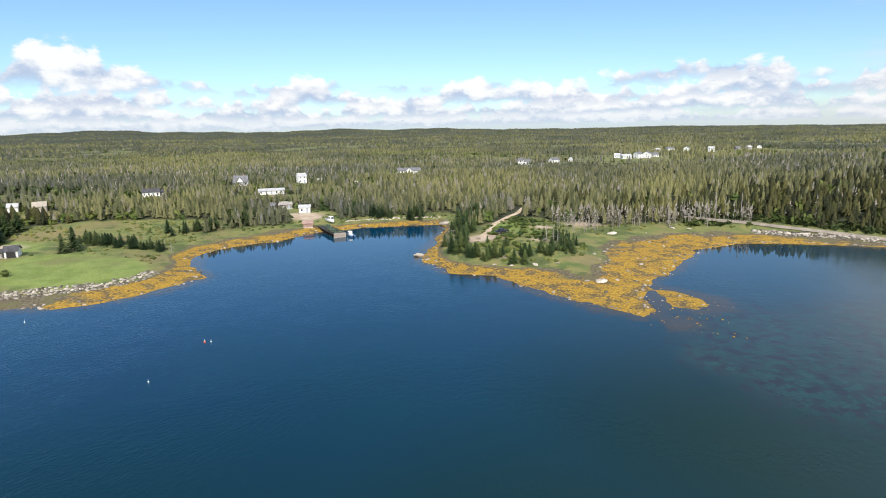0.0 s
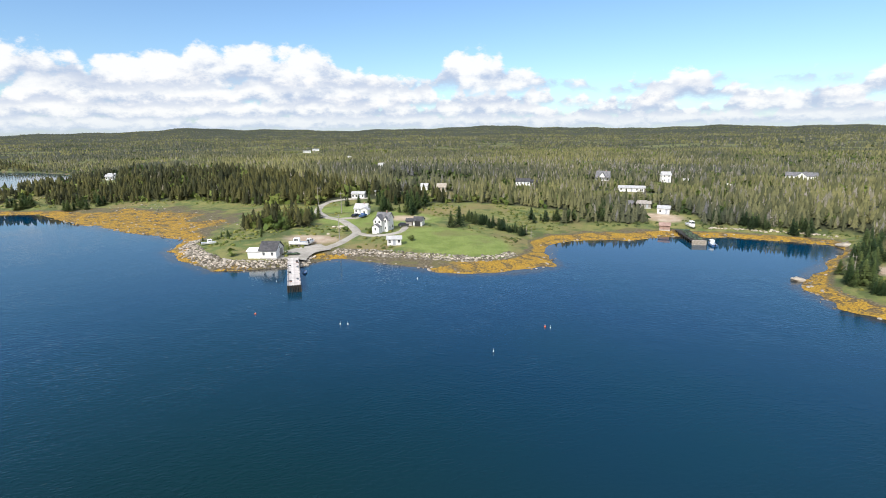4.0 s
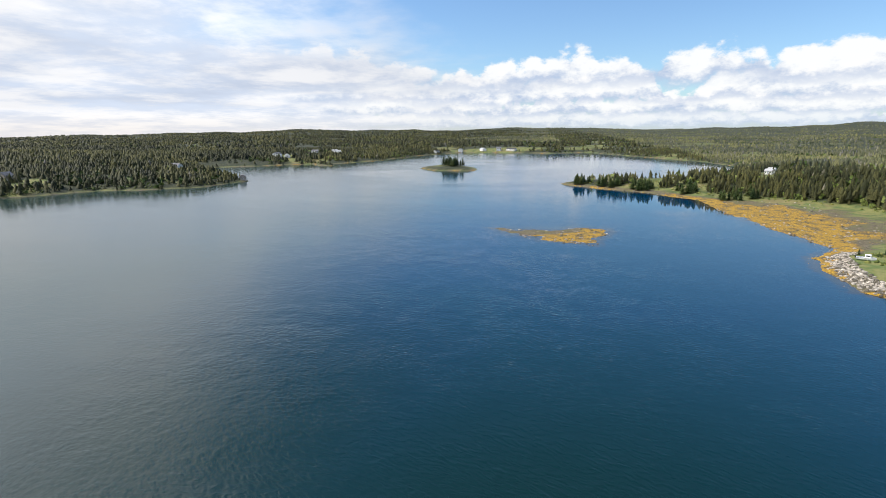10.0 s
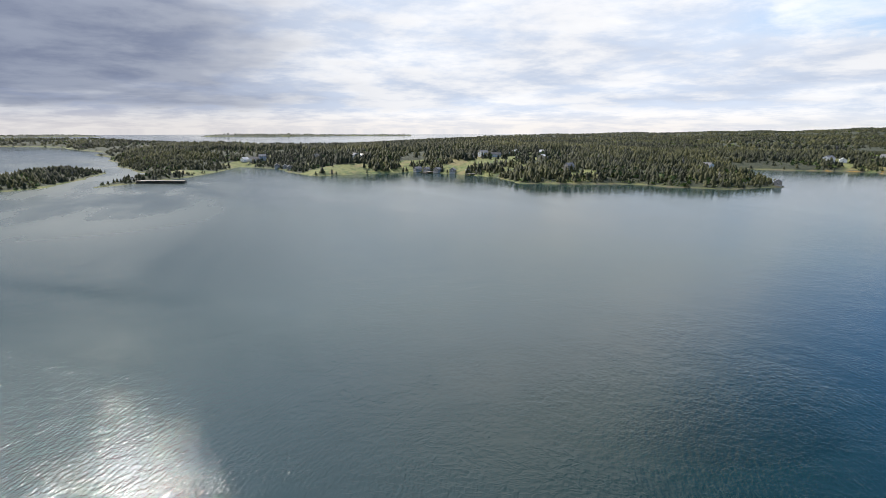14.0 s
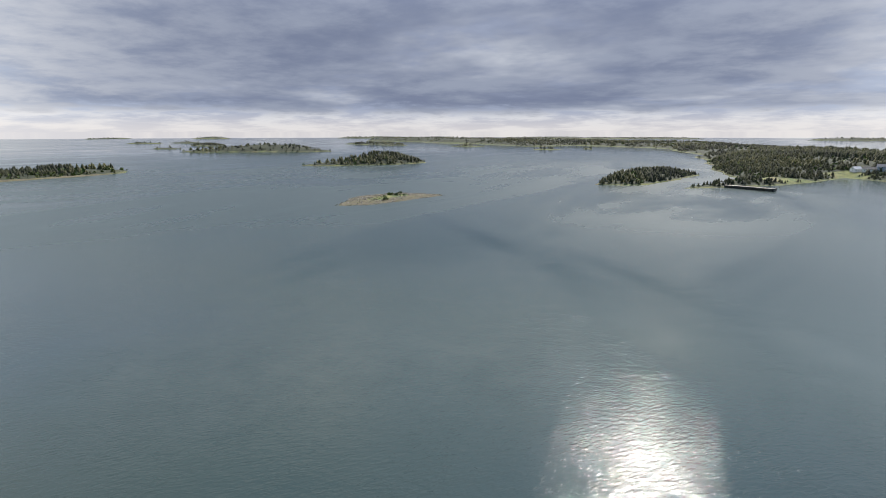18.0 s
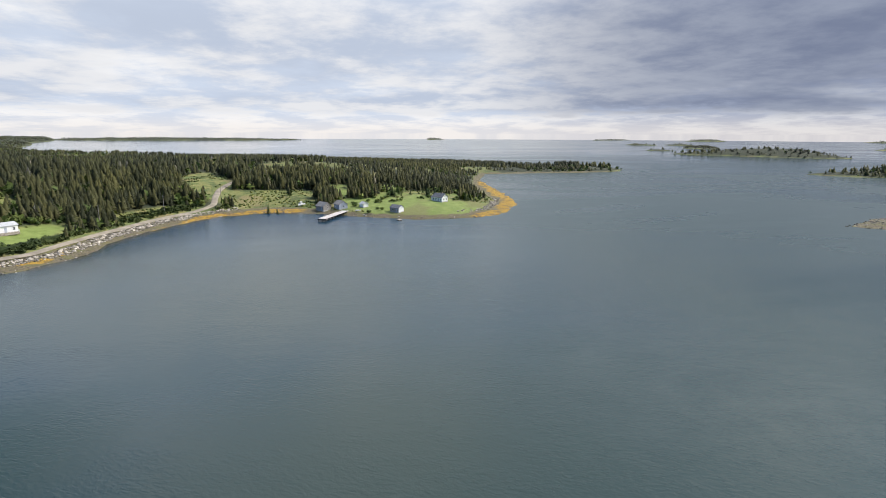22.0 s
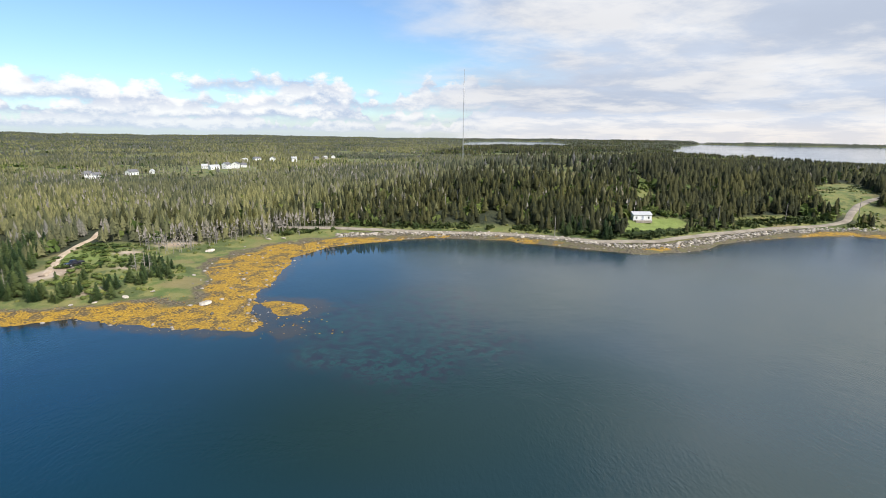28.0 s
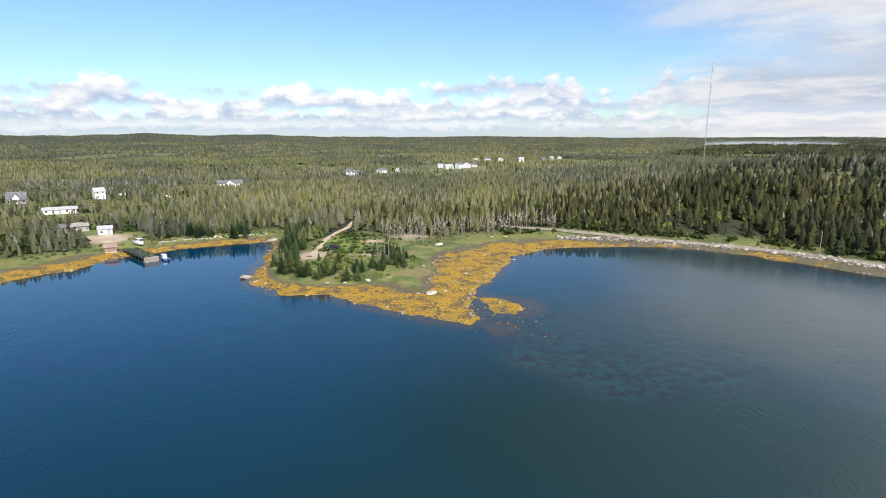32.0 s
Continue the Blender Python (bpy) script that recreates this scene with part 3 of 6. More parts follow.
def ovals(x, y, rows):
    """1 inside any oval (x, y, half lengths, turn), fading over its rim."""
    out = np.zeros(len(x))
    for cx, cy, rx, ry, turn in rows:
        c, s = math.cos(radians(turn)), math.sin(radians(turn))
        u, v = (x - cx) * c + (y - cy) * s, -(x - cx) * s + (y - cy) * c
        out = np.maximum(out, np.clip((1.0 - np.hypot(u / rx, v / ry)) * min(rx, ry) / 3.0 + 0.5, 0, 1))
    return out


# open ground: lawns, and rough meadows, as ovals
LAWNS = [(24, 207, 8, 13, -15), (31, 193, 7, 8, 0), (-117, 158, 27, 17, -8), (-165, 172, 28, 16, 30), (-200, 181, 15, 8, 30), (233, 118, 25, 8, -12), (308, -62, 28, 40, 5), (330, -40, 28, 32, 0),
         (372, -10, 18, 14, 0), (378, -45, 16, 12, 30), (390, -72, 14, 12, 0), (366, -92, 16, 8, 0)]
MEADOWS = [(-204, 188, 22, 15, 45), (-155, 125, 34, 26, 0), (-185, 115, 24, 18, 0), (-120, 165, 42, 26, 0), (-160, 175, 42, 34, 0), (-110, 190, 30, 24, 30), (-135, 215, 45, 16, 20),
           (28, 190, 27, 34, -10), (60, 200, 30, 14, -20), (40, 172, 16, 12, 0), (-250, 155, 62, 24, 15), (-300, 130, 50, 28, 30), (-370, 90, 40, 16, -35), (-400, 70, 35, 14, -40),
           (235, 118, 29, 10, -12), (230, 110, 26, 7, 0), (310, -50, 36, 58, 0), (352, -50, 16, 50, 0), (372, -10, 18, 14, 0), (378, -45, 16, 12, 30), (390, -72, 14, 12, 0), (366, -92, 16, 8, 0), (352, 30, 24, 40, 0), (385, 78, 44, 16, 15), (300, 85, 30, 12, -30),
           (-60, 247, 12, 16, 20), (-74, 256, 13, 9, 25), (400, 230, 26, 14, 0), (318, 197, 13, 8, 30), (310, 166, 17, 8, 30), (299, 160, 8, 6, 0), (275, 144, 12, 8, 20), (-60, 365, 40, 7, 0), (-80, 425, 40, 7, 0), (-300, 240, 40, 8, 40),
           (-50, -590, 50, 16, 20), (-110, -690, 40, 20, 30), (-190, -535, 60, 22, 0), (-255, -520, 30, 40, 0), (-300, -480, 40, 60, 20), (-350, -520, 60, 50, 0), (-330, -355, 30, 14, 20), (-470, -320, 50, 30, 40),
           (-200, -600, 50, 30, 0), (-400, -500, 50, 40, 0), (-430, -531, 50, 30, 0), (-720, -320, 70, 34, 30), (-810, -300, 60, 30, 20), (-1050, -80, 30, 100, 10), (210, -310, 18, 45, 10)]
# homes by where they stand and how wide their yards are
HOMES = [(-138, 351, 18), (-162, 291, 16), (-102, 305, 26), (-99, 370, 14), (-29, 434, 20), (-194, 240, 9), (-184, 243, 9), (-735, 593, 40), (-797, 663, 30), (-506, 474, 10), (-303, 319, 8),
         (198, 605, 22), (211, 593, 22), (238, 615, 24), (319, 769, 26), (326, 729, 26), (351, 717, 22), (75, 520, 18), (112, 550, 18), (131, 559, 40), (405, 750, 40), (457, 789, 40), (-425, 166, 8)]
for hx, hy, hw in HOMES:
    far = math.hypot(hx, hy)
    MEADOWS.append((hx * 0.965, hy * 0.965, far * 0.042, hw * 0.85, math.degrees(math.atan2(hy, hx))))
BARE = [(14, 192, 8, 6, 20), (-161, 131, 10, 6, 30), (-156, 180, 9, 5, 20), (56, 213, 7, 3, 0), (-66, 250, 9, 7, 0), (38, 205, 4, 3, 0), (33, 184, 3, 2, 0), (20, 166, 4, 2, 0)]
# shores of stones and sand with little weed
STONY = [(-234, -2, 10, 26, 15), (245, 92, 75, 14, -12), (186, 130, 14, 40, 0), (155, 178, 40, 10, -40), (-138, 117, 22, 24, 0), (-120, 130, 26, 6, 10), (-160, 93, 18, 6, -10), (300, -10, 24, 40, 0), (283, -60, 8, 22, 0),
         (210, -308, 40, 60, 0), (80, -590, 60, 120, 0), (505, -672, 130, 130, 0), (560, -250, 90, 140, 0), (-420, 50, 60, 50, 0), (-300, -420, 330, 330, 0), (-20, -580, 100, 130, 0)]
# rounded rises of the ground: x, y, radius, height
RISES = [(400, 235, 135, 12), (530, 45, 120, 14), (300, 250, 160, 9), (200, 330, 200, 5), (-330, 320, 200, 9), (480, -60, 120, 3), (-500, 190, 120, 3),
         (490, -668, 62, 14), (1030, -985, 150, 10), (80, -590, 60, 3), (-330, -330, 60, 3), (-420, -700, 300, 12), (-600, -65, 40, 2), (0, -900, 200, 8), (900, -2150, 350, 12), (1500, -2350, 300, 12), (250, -1950, 250, 7)]
FAR_HEADINGS = [-180, -150, -120, -75, -55, -40, -20, 0, 20, 40, 60, 90, 120, 135, 150, 165, 180]
FAR_HEIGHTS = [5, 6, 8, 8, 9, 12, 22, 36, 43, 43, 42, 36, 30, 18, 8, 5, 5]


def height(x, y, sea, land):
    """Ground height from the plan; sea and land are the metres inside the waterline and inside the green shore."""
    far = np.hypot(x, y)
    heading = np.degrees(np.arctan2(-x, y))
    crest = np.interp(heading, FAR_HEADINGS, FAR_HEIGHTS)
    crest = crest * (1 + 0.16 * np.sin(heading * 0.23) + 0.10 * np.sin(heading * 0.61 + 1) + 0.05 * np.sin(heading * 1.7 + 2))
    s = np.clip((far - 450) / 3900, 0, 1)
    hills = crest * s ** 1.15 * (0.30 + 1.35 * cloudy(x, y, 1200, 5, 3)) + 18 * s * (cloudy(x, y, 260, 9, 3) - 0.5)
    for cx, cy, r, h in RISES:
        hills = hills + h * np.exp(-((x - cx) ** 2 + (y - cy) ** 2) / (r * r))
    landing = np.exp(-((x + 172) ** 2 + (y - 175) ** 2) / 62 ** 2)
    up = 1.5 + (3.2 - 2.6 * landing) * (1 - np.exp(-np.maximum(land, 0) / 30)) + hills * np.clip(land / 60, 0, 1) + 0.3 * (cloudy(x, y, 14, 3) - 0.5)
    up = np.where((y < -200) | (np.hypot(x, y) > 700), up - 1.0 * np.exp(-np.maximum(land, 0) / 8), up)
    tide = 1.4 * sea / np.maximum(sea - land, 0.5) + 0.35 * (cloudy(x, y, 5, 7, 3) - 0.5)
    under = np.maximum(sea * 0.22, -4.0)
    return np.where(land > 0, up, np.where(sea > 0, tide, under))


def survey(x, y):
    wobble = 5.0 * (cloudy(x, y, 16, 21, 4) - 0.5)
    sea = signed(x, y, RINGS) + wobble * 1.2
    sea = sea + 3.4 * (cloudy(x, y, 5.5, 23, 3) - 0.5) * ((y > 60) & (np.hypot(x, y) < 420))
    land = sea - 1.0
    near = (np.hypot(x, y) < 720) & (sea > -20)
    land[near] = np.minimum(signed(x[near], y[near], SHORE_RINGS) + wobble[near] * 0.6 - 0.8, land[near])
    return sea, land, height(x, y, sea, land)


def ground_at(x, y):
    return float(survey(np.array([float(x)]), np.array([float(y)]))[2][0])


def link_mesh(name, verts, faces, mat, parent=None):
    """A mesh from arrays of points and of triangles or quads."""
    mesh = bpy.data.meshes.new(name)
    verts, faces = np.asarray(verts, np.float32), np.asarray(faces, np.int32)
    k = faces.shape[1]
    mesh.vertices.add(len(verts))
    mesh.vertices.foreach_set("co", verts.ravel())
    mesh.loops.add(faces.size)
    mesh.loops.foreach_set("vertex_index", faces.ravel())
    mesh.polygons.add(len(faces))
    mesh.polygons.foreach_set("loop_start", np.arange(0, faces.size, k, dtype=np.int32))
    mesh.polygons.foreach_set("loop_total", np.full(len(faces), k, np.int32))
    mesh.update(calc_edges=True)
    mesh.validate()
    mesh.materials.append(mat)
    ob = new(name, mesh)
    if parent:
        ob.parent = parent
    return ob


def smooth(ob):
    ob.data.polygons.foreach_set("use_smooth", np.ones(len(ob.data.polygons), bool))
    return ob


def round_grid(radii, headings):
    r, a = np.meshgrid(radii, np.radians(np.arange(headings) * 360 / headings), indexing="ij")
    x, y = (r * np.sin(a)).ravel(), (r * np.cos(a)).ravel()
    i, j = np.meshgrid(np.arange(len(radii) - 1), np.arange(headings), indexing="ij")
    k = (j + 1) % headings
    faces = np.stack([i * headings + j, i * headings + k, (i + 1) * headings + k, (i + 1) * headings + j], -1).reshape(-1, 4)
    return x, y, faces


def colour_points(ob, name, rgba):
    layer = ob.data.attributes.new(name, "FLOAT_COLOR", "POINT")
    layer.data.foreach_set("color", np.asarray(rgba, np.float32).ravel())


def build_ground():
    x, y, faces = round_grid(np.geomspace(80, 4940, 420), 680)
    sea, land, z = survey(x, y)
    zone = np.zeros((len(x), 4))
    weed = np.clip((sea + 3) / 2, 0, 1) * np.clip(0.8 - land / 1.5, 0, 1)
    weed = weed * np.clip(2.2 - np.hypot(x, y) / 900, 0, 1) * np.where(y < -360, 0.55, 1)
    lawn = ovals(x, y, LAWNS)
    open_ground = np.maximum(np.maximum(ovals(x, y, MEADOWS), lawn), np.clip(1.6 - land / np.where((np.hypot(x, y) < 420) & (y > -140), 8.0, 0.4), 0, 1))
    # golden weed grows towards the water; stones and mud lie above it, and along the roads
    share = sea / np.maximum(sea - land, 0.5) + 0.5 * (cloudy(x, y, 9, 83) - 0.5)
    golden = np.clip((0.70 - share - 0.35 * (cloudy(x, y, 17, 89, 3) - 0.5)) / 0.14, 0, 1) * np.maximum(1 - 0.9 * ovals(x, y, STONY), 0.95 * (cloudy(x, y, 11, 85, 3) > 0.60) * (share < 0.6) * (y > 0))
    zone[:, 0], zone[:, 1], zone[:, 2] = weed * (0.5 + 0.5 * golden) * np.where((share > 0.80) & (ovals(x, y, STONY) < 0.5) & (y > 60), 0.25, 1), lawn, ovals(x, y, BARE)
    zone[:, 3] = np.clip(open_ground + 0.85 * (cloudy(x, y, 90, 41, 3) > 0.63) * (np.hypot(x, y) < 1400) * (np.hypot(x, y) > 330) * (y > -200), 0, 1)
    keep = (sea[faces] > -14).any(1)
    used = np.unique(faces[keep])
    index = np.full(len(x), -1)
    index[used] = np.arange(len(used))
    ob = smooth(link_mesh("ground", np.stack([x, y, z], 1)[used], index[faces[keep]], M_GROUND))
    colour_points(ob, "zone", zone[used])
    return tagged(ob, "grassy and wooded shore land with golden weed at the tideline", "ground", kind="structure")


SLICKS = [(26, -152, 50, 9, -53), (0, -160, 46, 6, -42), (100, -220, 42, 6, -39), (-24, -136, 22, 6, -40)]     # slicks: x, y, half lengths, turn


def build_water():
    x, y, faces = round_grid(np.append(np.geomspace(6, 4960, 240), [4985]), 360)
    def spots(rows):
        out = np.zeros(len(x))
        for cx, cy, r in rows:
            out = np.maximum(out, np.exp(-((x - cx) ** 2 + (y - cy) ** 2) / (r * r)))
        return out
    shoal = spots(((70, 98, 22), (62, 82, 14), (90, 106, 16), (52, 92, 9), (80, 76, 10), (160, 150, 10), (200, 74, 12)))
    calm = spots(((-40, 215, 45), (-75, 185, 25), (100, 175, 32), (-330, 85, 40)))
    green = spots(((110, 90, 75), (150, 20, 120), (70, -15, 85), (190, 60, 60), (75, 50, 50), (135, 140, 55)))
    rgba = np.stack([shoal, calm, green, np.ones(len(x))], 1)
    verts = np.vstack([np.stack([x, y, 0 * x], 1), [(0, 0, 0)]])
    ob = link_mesh("water", verts, faces, M_WATER)
    colour_points(ob, "shoal", np.vstack([rgba, [[0, 0, 0, 1]]]))
    # slicks as long soft ovals; steep-view darkening below the viewpoint, painted as soft spots; a fringe of drowned
    # weed along the near shores
    near = np.hypot(x, y) < 420
    fringe = np.zeros(len(x))
    fringe[near] = np.exp(np.minimum(signed(x[near], y[near], RINGS), 0) / 5.0)
    fringe *= np.clip((y + 60) / 60, 0, 1)
    steep_dark = spots(((-45, 5, 75), (-65, -50, 70), (10, 30, 45), (40, 68, 34)))
    slick = np.zeros(len(x))
    for cx, cy, rx, ry, turn in SLICKS:
        c, q = math.cos(radians(turn)), math.sin(radians(turn))
        u, v = (x - cx) * c + (y - cy) * q, -(x - cx) * q + (y - cy) * c
        slick = np.maximum(slick, np.exp(-(u / rx) ** 2 - (v / ry) ** 2))
    slick = np.clip(slick * (0.5 + cloudy(x, y, 18, 87, 3)), 0, 1)
    colour_points(ob, "wind", np.vstack([np.stack([slick, steep_dark, fringe, np.ones(len(x))], 1), [[0, 0.7, 0, 1]]]))
    disc = link_mesh("water_under", np.stack([7 * np.cos(np.arange(24) * math.pi / 12), 7 * np.sin(np.arange(24) * math.pi / 12), np.full(24, -0.02)], 1),
                     np.stack([np.zeros(22, int), np.arange(1, 23), np.arange(2, 24)], 1), M_WATER)
    disc.parent = ob
    colour_points(disc, "shoal", [(0.0, 0.0, 0.63, 1.0)] * 24)
    colour_points(disc, "wind", [(0.0, 0.7, 0.0, 1.0)] * 24)
    return tagged(ob, "dark teal sea water with fine wind ripples", "water", kind="structure")


ground, water = build_ground(), build_water()


def road(name, line, width, mat, label):
    """A draped strip with soft, uneven edges."""
    pts = []
    for (ax, ay), (bx, by) in zip(line, line[1:]):
        steps = max(2, int(math.hypot(bx - ax, by - ay) / 1.5))
        pts += [(ax + (bx - ax) * k / steps, ay + (by - ay) * k / steps) for k in range(steps)]
    p = np.array(pts + [line[-1]], float)
    for _ in range(6):
        p[1:-1] = 0.25 * p[:-2] + 0.5 * p[1:-1] + 0.25 * p[2:]
    d = np.gradient(p, axis=0)
    d /= np.linalg.norm(d, axis=1)[:, None]
    side = np.stack([-d[:, 1], d[:, 0]], 1)
    across = np.linspace(-0.5, 0.5, 6)
    wob = width * (1 + 0.25 * (cloudy(p[:, 0], p[:, 1], 6, 77) - 0.5))
    grid = p[:, None] + side[:, None] * across[None, :, None] * wob[:, None, None]
    x, y = grid[..., 0].ravel(), grid[..., 1].ravel()
    z = survey(x, y)[2] + 0.34
    z = np.maximum(z.reshape(-1, 6), z.reshape(-1, 6)[:, 2:4].mean(1)[:, None] - 0.05)
    for _ in range(12):
        z[1:-1] = 0.25 * z[:-2] + 0.5 * z[1:-1] + 0.25 * z[2:]
        z[:, 1:-1] = 0.25 * z[:, :-2] + 0.5 * z[:, 1:-1] + 0.25 * z[:, 2:]
    z[:, 0] -= 0.35
    z[:, -1] -= 0.35
    i, j = np.meshgrid(np.arange(len(p) - 1), np.arange(5), indexing="ij")
    f = np.stack([i * 6 + j, i * 6 + j + 1, (i + 1) * 6 + j + 1, (i + 1) * 6 + j], -1).reshape(-1, 4)
    return tagged(smooth(link_mesh(name, np.stack([x, y, z.ravel()], 1), f, mat)), label, "road", kind="structure")


road("road", ROAD_SHORE, 3.7, M_ROAD, "brown gravel road along the rocky shore")
road("road", ROAD_WHARF, 3.8, M_GRAVEL, "grey gravel lane from the wharf past the white houses")
road("road", [(-144, 108), (-148, 113), (-151, 119), (-149, 127)], 10.0, M_GRAVEL, "grey gravel apron behind the wharf")
road("road", ROAD_YARD, 2.8, M_GRAVEL, "gravel drive looping round the white house")
road("road", ROAD_DRIVE, 4.2, M_GRAVEL, "gravel drive in front of the white bungalow")
road("road", TRAIL, 2.5, M_DIRT, "sandy dirt track climbing into the spruce wood")


# ---- woods ----
def spruce_template(rng, tiers, sides, trunk):
    """Points and triangles of one ragged spruce, 1 high and about 0.36 wide."""
    v, f = [], []
    if trunk:
        for k in range(3):
            a = 2.1 * k
            v += [(0.022 * math.cos(a), 0.022 * math.sin(a), -0.05)]
        v.append((0, 0, 0.6))
        f += [(0, 1, 3), (1, 2, 3), (2, 0, 3)]
    low = rng.choice((0.08, 0.12, 0.12, 0.36)) if trunk else 0.06
    for t in range(tiers):
        z0 = low + (0.93 - low) * t / tiers
        z1 = min(1.0, z0 + (1.55 if t < tiers - 1 else 1.0) * (1.0 - low) / tiers + 0.04)
        r = 0.165 * (1 - t / tiers) ** (0.85 if trunk else 0.6) + 0.012
        base = len(v)
        turn = rng.random() * 6
        for k in range(sides):
            a = turn + 2 * math.pi * k / sides
            q = r * (rng.uniform(0.95, 1.35) if k % 2 else rng.uniform(0.35, 0.6))
            v.append((q * math.cos(a), q * math.sin(a), z0 + rng.uniform(-0.03, 0.03) - (0.03 if k % 2 else -0.02)))
        v.append((rng.uniform(-0.01, 0.01), rng.uniform(-0.01, 0.01), z1))
        f += [(base + k, base + (k + 1) % sides, base + sides) for k in range(sides)]
    return np.array(v), np.array(f)


def bush_template(rng, rings, sides):
    """A lumpy rounded crown, 1 high and about 0.9 wide."""
    v, f = [], []
    for i in range(rings):
        z = 0.02 + 0.86 * i / (rings - 1)
        r = 0.46 * math.sin(math.pi * (0.22 + 0.68 * i / (rings - 1))) + 0.02
        for k in range(sides):
            a = 2 * math.pi * (k + 0.5 * (i % 2)) / sides
            q = r * rng.uniform(0.65, 1.25)
            v.append((q * math.cos(a), q * math.sin(a), z + rng.uniform(-0.09, 0.09)))
    v.append((0, 0, 1.0))
    for i in range(rings - 1):
        for k in range(sides):
            a, b, c, d = i * sides + k, i * sides + (k + 1) % sides, (i + 1) * sides + (k + 1) % sides, (i + 1) * sides + k
            f += [(a, b, d), (b, c, d)]
    f += [((rings - 1) * sides + k, (rings - 1) * sides + (k + 1) % sides, rings * sides) for k in range(sides)]
    return np.array(v), np.array(f)


def leaf_template(rng, count):
    """A ragged crown of leaf clumps, 1 high and about 1 wide."""
    v, f = [], []
    for _ in range(count):
        a, h = rng.uniform(0, 6.283), rng.uniform(0.0, 1.0)
        r = 0.42 * math.sin(math.pi * (0.2 + 0.7 * h)) * rng.uniform(0.5, 1.1)
        c = np.array((r * math.cos(a), r * math.sin(a), 0.12 + 0.72 * h))
        p, q = rng.normal(0, 1, 3), rng.normal(0, 1, 3)
        size = rng.uniform(0.24, 0.36) * (12 / count) ** 0.3
        p, q = p / np.linalg.norm(p) * size, q / np.linalg.norm(q) * size
        base = len(v)
        v += [c - p - q * 0.4, c + p - q * 0.7, c + p * 0.5 + q, c - p * 0.7 + q * 0.8]
        f += [(base, base + 1, base + 2), (base, base + 2, base + 3)]
    return np.array(v), np.array(f)


def scatter(name, templates, x, y, z, tall, wide, mat, rng, soft=False):
    """All the plants of one kind as one mesh; soft ones are shaded as rounded masses of needles."""
    which = rng.integers(0, len(templates), len(x))
    verts, faces, tints, normals, base = [], [], [], [], 0
    for k, (v, f) in enumerate(templates):
        m = which == k
        n = int(m.sum())
        if not n:
            continue
        a = rng.random(n) * 6.283
        c, s = np.cos(a)[:, None], np.sin(a)[:, None]
        lean = rng.normal(0, 0.03, (n, 2))
        px = (v[:, 0] * c - v[:, 1] * s) * wide[m][:, None] + v[:, 2] * lean[:, :1] * tall[m][:, None] + x[m][:, None]
        py = (v[:, 0] * s + v[:, 1] * c) * wide[m][:, None] + v[:, 2] * lean[:, 1:] * tall[m][:, None] + y[m][:, None]
        pz = v[:, 2] * tall[m][:, None] + z[m][:, None]
        verts.append(np.stack([px, py, pz], -1).reshape(-1, 3))
        faces.append((f[None] + (base + np.arange(n) * len(v))[:, None, None]).reshape(-1, 3))
        bulge = np.stack([v[:, 0], v[:, 1], np.full(len(v), 0.085)], 1) + 1e-5
        bulge /= np.linalg.norm(bulge, axis=1)[:, None]
        normals.append(np.stack([bulge[:, 0] * c - bulge[:, 1] * s, bulge[:, 0] * s + bulge[:, 1] * c, bulge[:, 2] + 0 * c], -1).reshape(-1, 3))
        tints.append(np.repeat(rng.random(n), len(v)))
        base += n * len(v)
    ob = link_mesh(name, np.vstack(verts), np.vstack(faces), mat)
    if soft:
        ob.data.attributes.new("custom_normal", "FLOAT_VECTOR", "POINT").data.foreach_set("vector", np.vstack(normals).astype(np.float32).ravel())
    ob.data.attributes.new("tint", "FLOAT", "POINT").data.foreach_set("value", np.concatenate(tints).astype(np.float32))
    return ob


def wood_density(x, y, land):
    """Chance of a tree at each place, 0 to 1."""
    open_ground = np.maximum(ovals(x, y, MEADOWS), ovals(x, y, LAWNS))
    open_ground = open_ground * np.where(y < -200, cloudy(x, y, 24, 45, 3) < 0.48, 1)
    for line, w in ((ROAD_SHORE, 4.4), (ROAD_WHARF, 5), (ROAD_DRIVE, 5), (TRAIL, 4.0)):
        open_ground = np.maximum(open_ground, along(x, y, line) < w)
    glade = cloudy(x, y, 90, 41, 3)
    open_ground = np.where(np.hypot(x - 210, y + 310) < 70, 1, open_ground)
    open_ground = np.where(np.hypot(x + 228, y - 8) < 60, 1, open_ground)
    open_ground = np.where(np.hypot(x + 605, y + 95) < 60, 1, open_ground)
    point = (x > 340) & (x < 410) & (y < 25) & (y > -110)
    open_ground = np.where(point, open_ground * (cloudy(x, y, 13, 47, 3) < 0.60), open_ground)
    edge = np.where((y < -140) | (np.hypot(x, y) > 600), 0.3, 3 + 6 * cloudy(x, y, 40, 43, 2))
    return (land > edge) * (1 - open_ground) * np.where((glade > 0.64) & (np.hypot(x, y) > 330), 0.12, np.where(glade > 0.68, 0.4, 1.0))


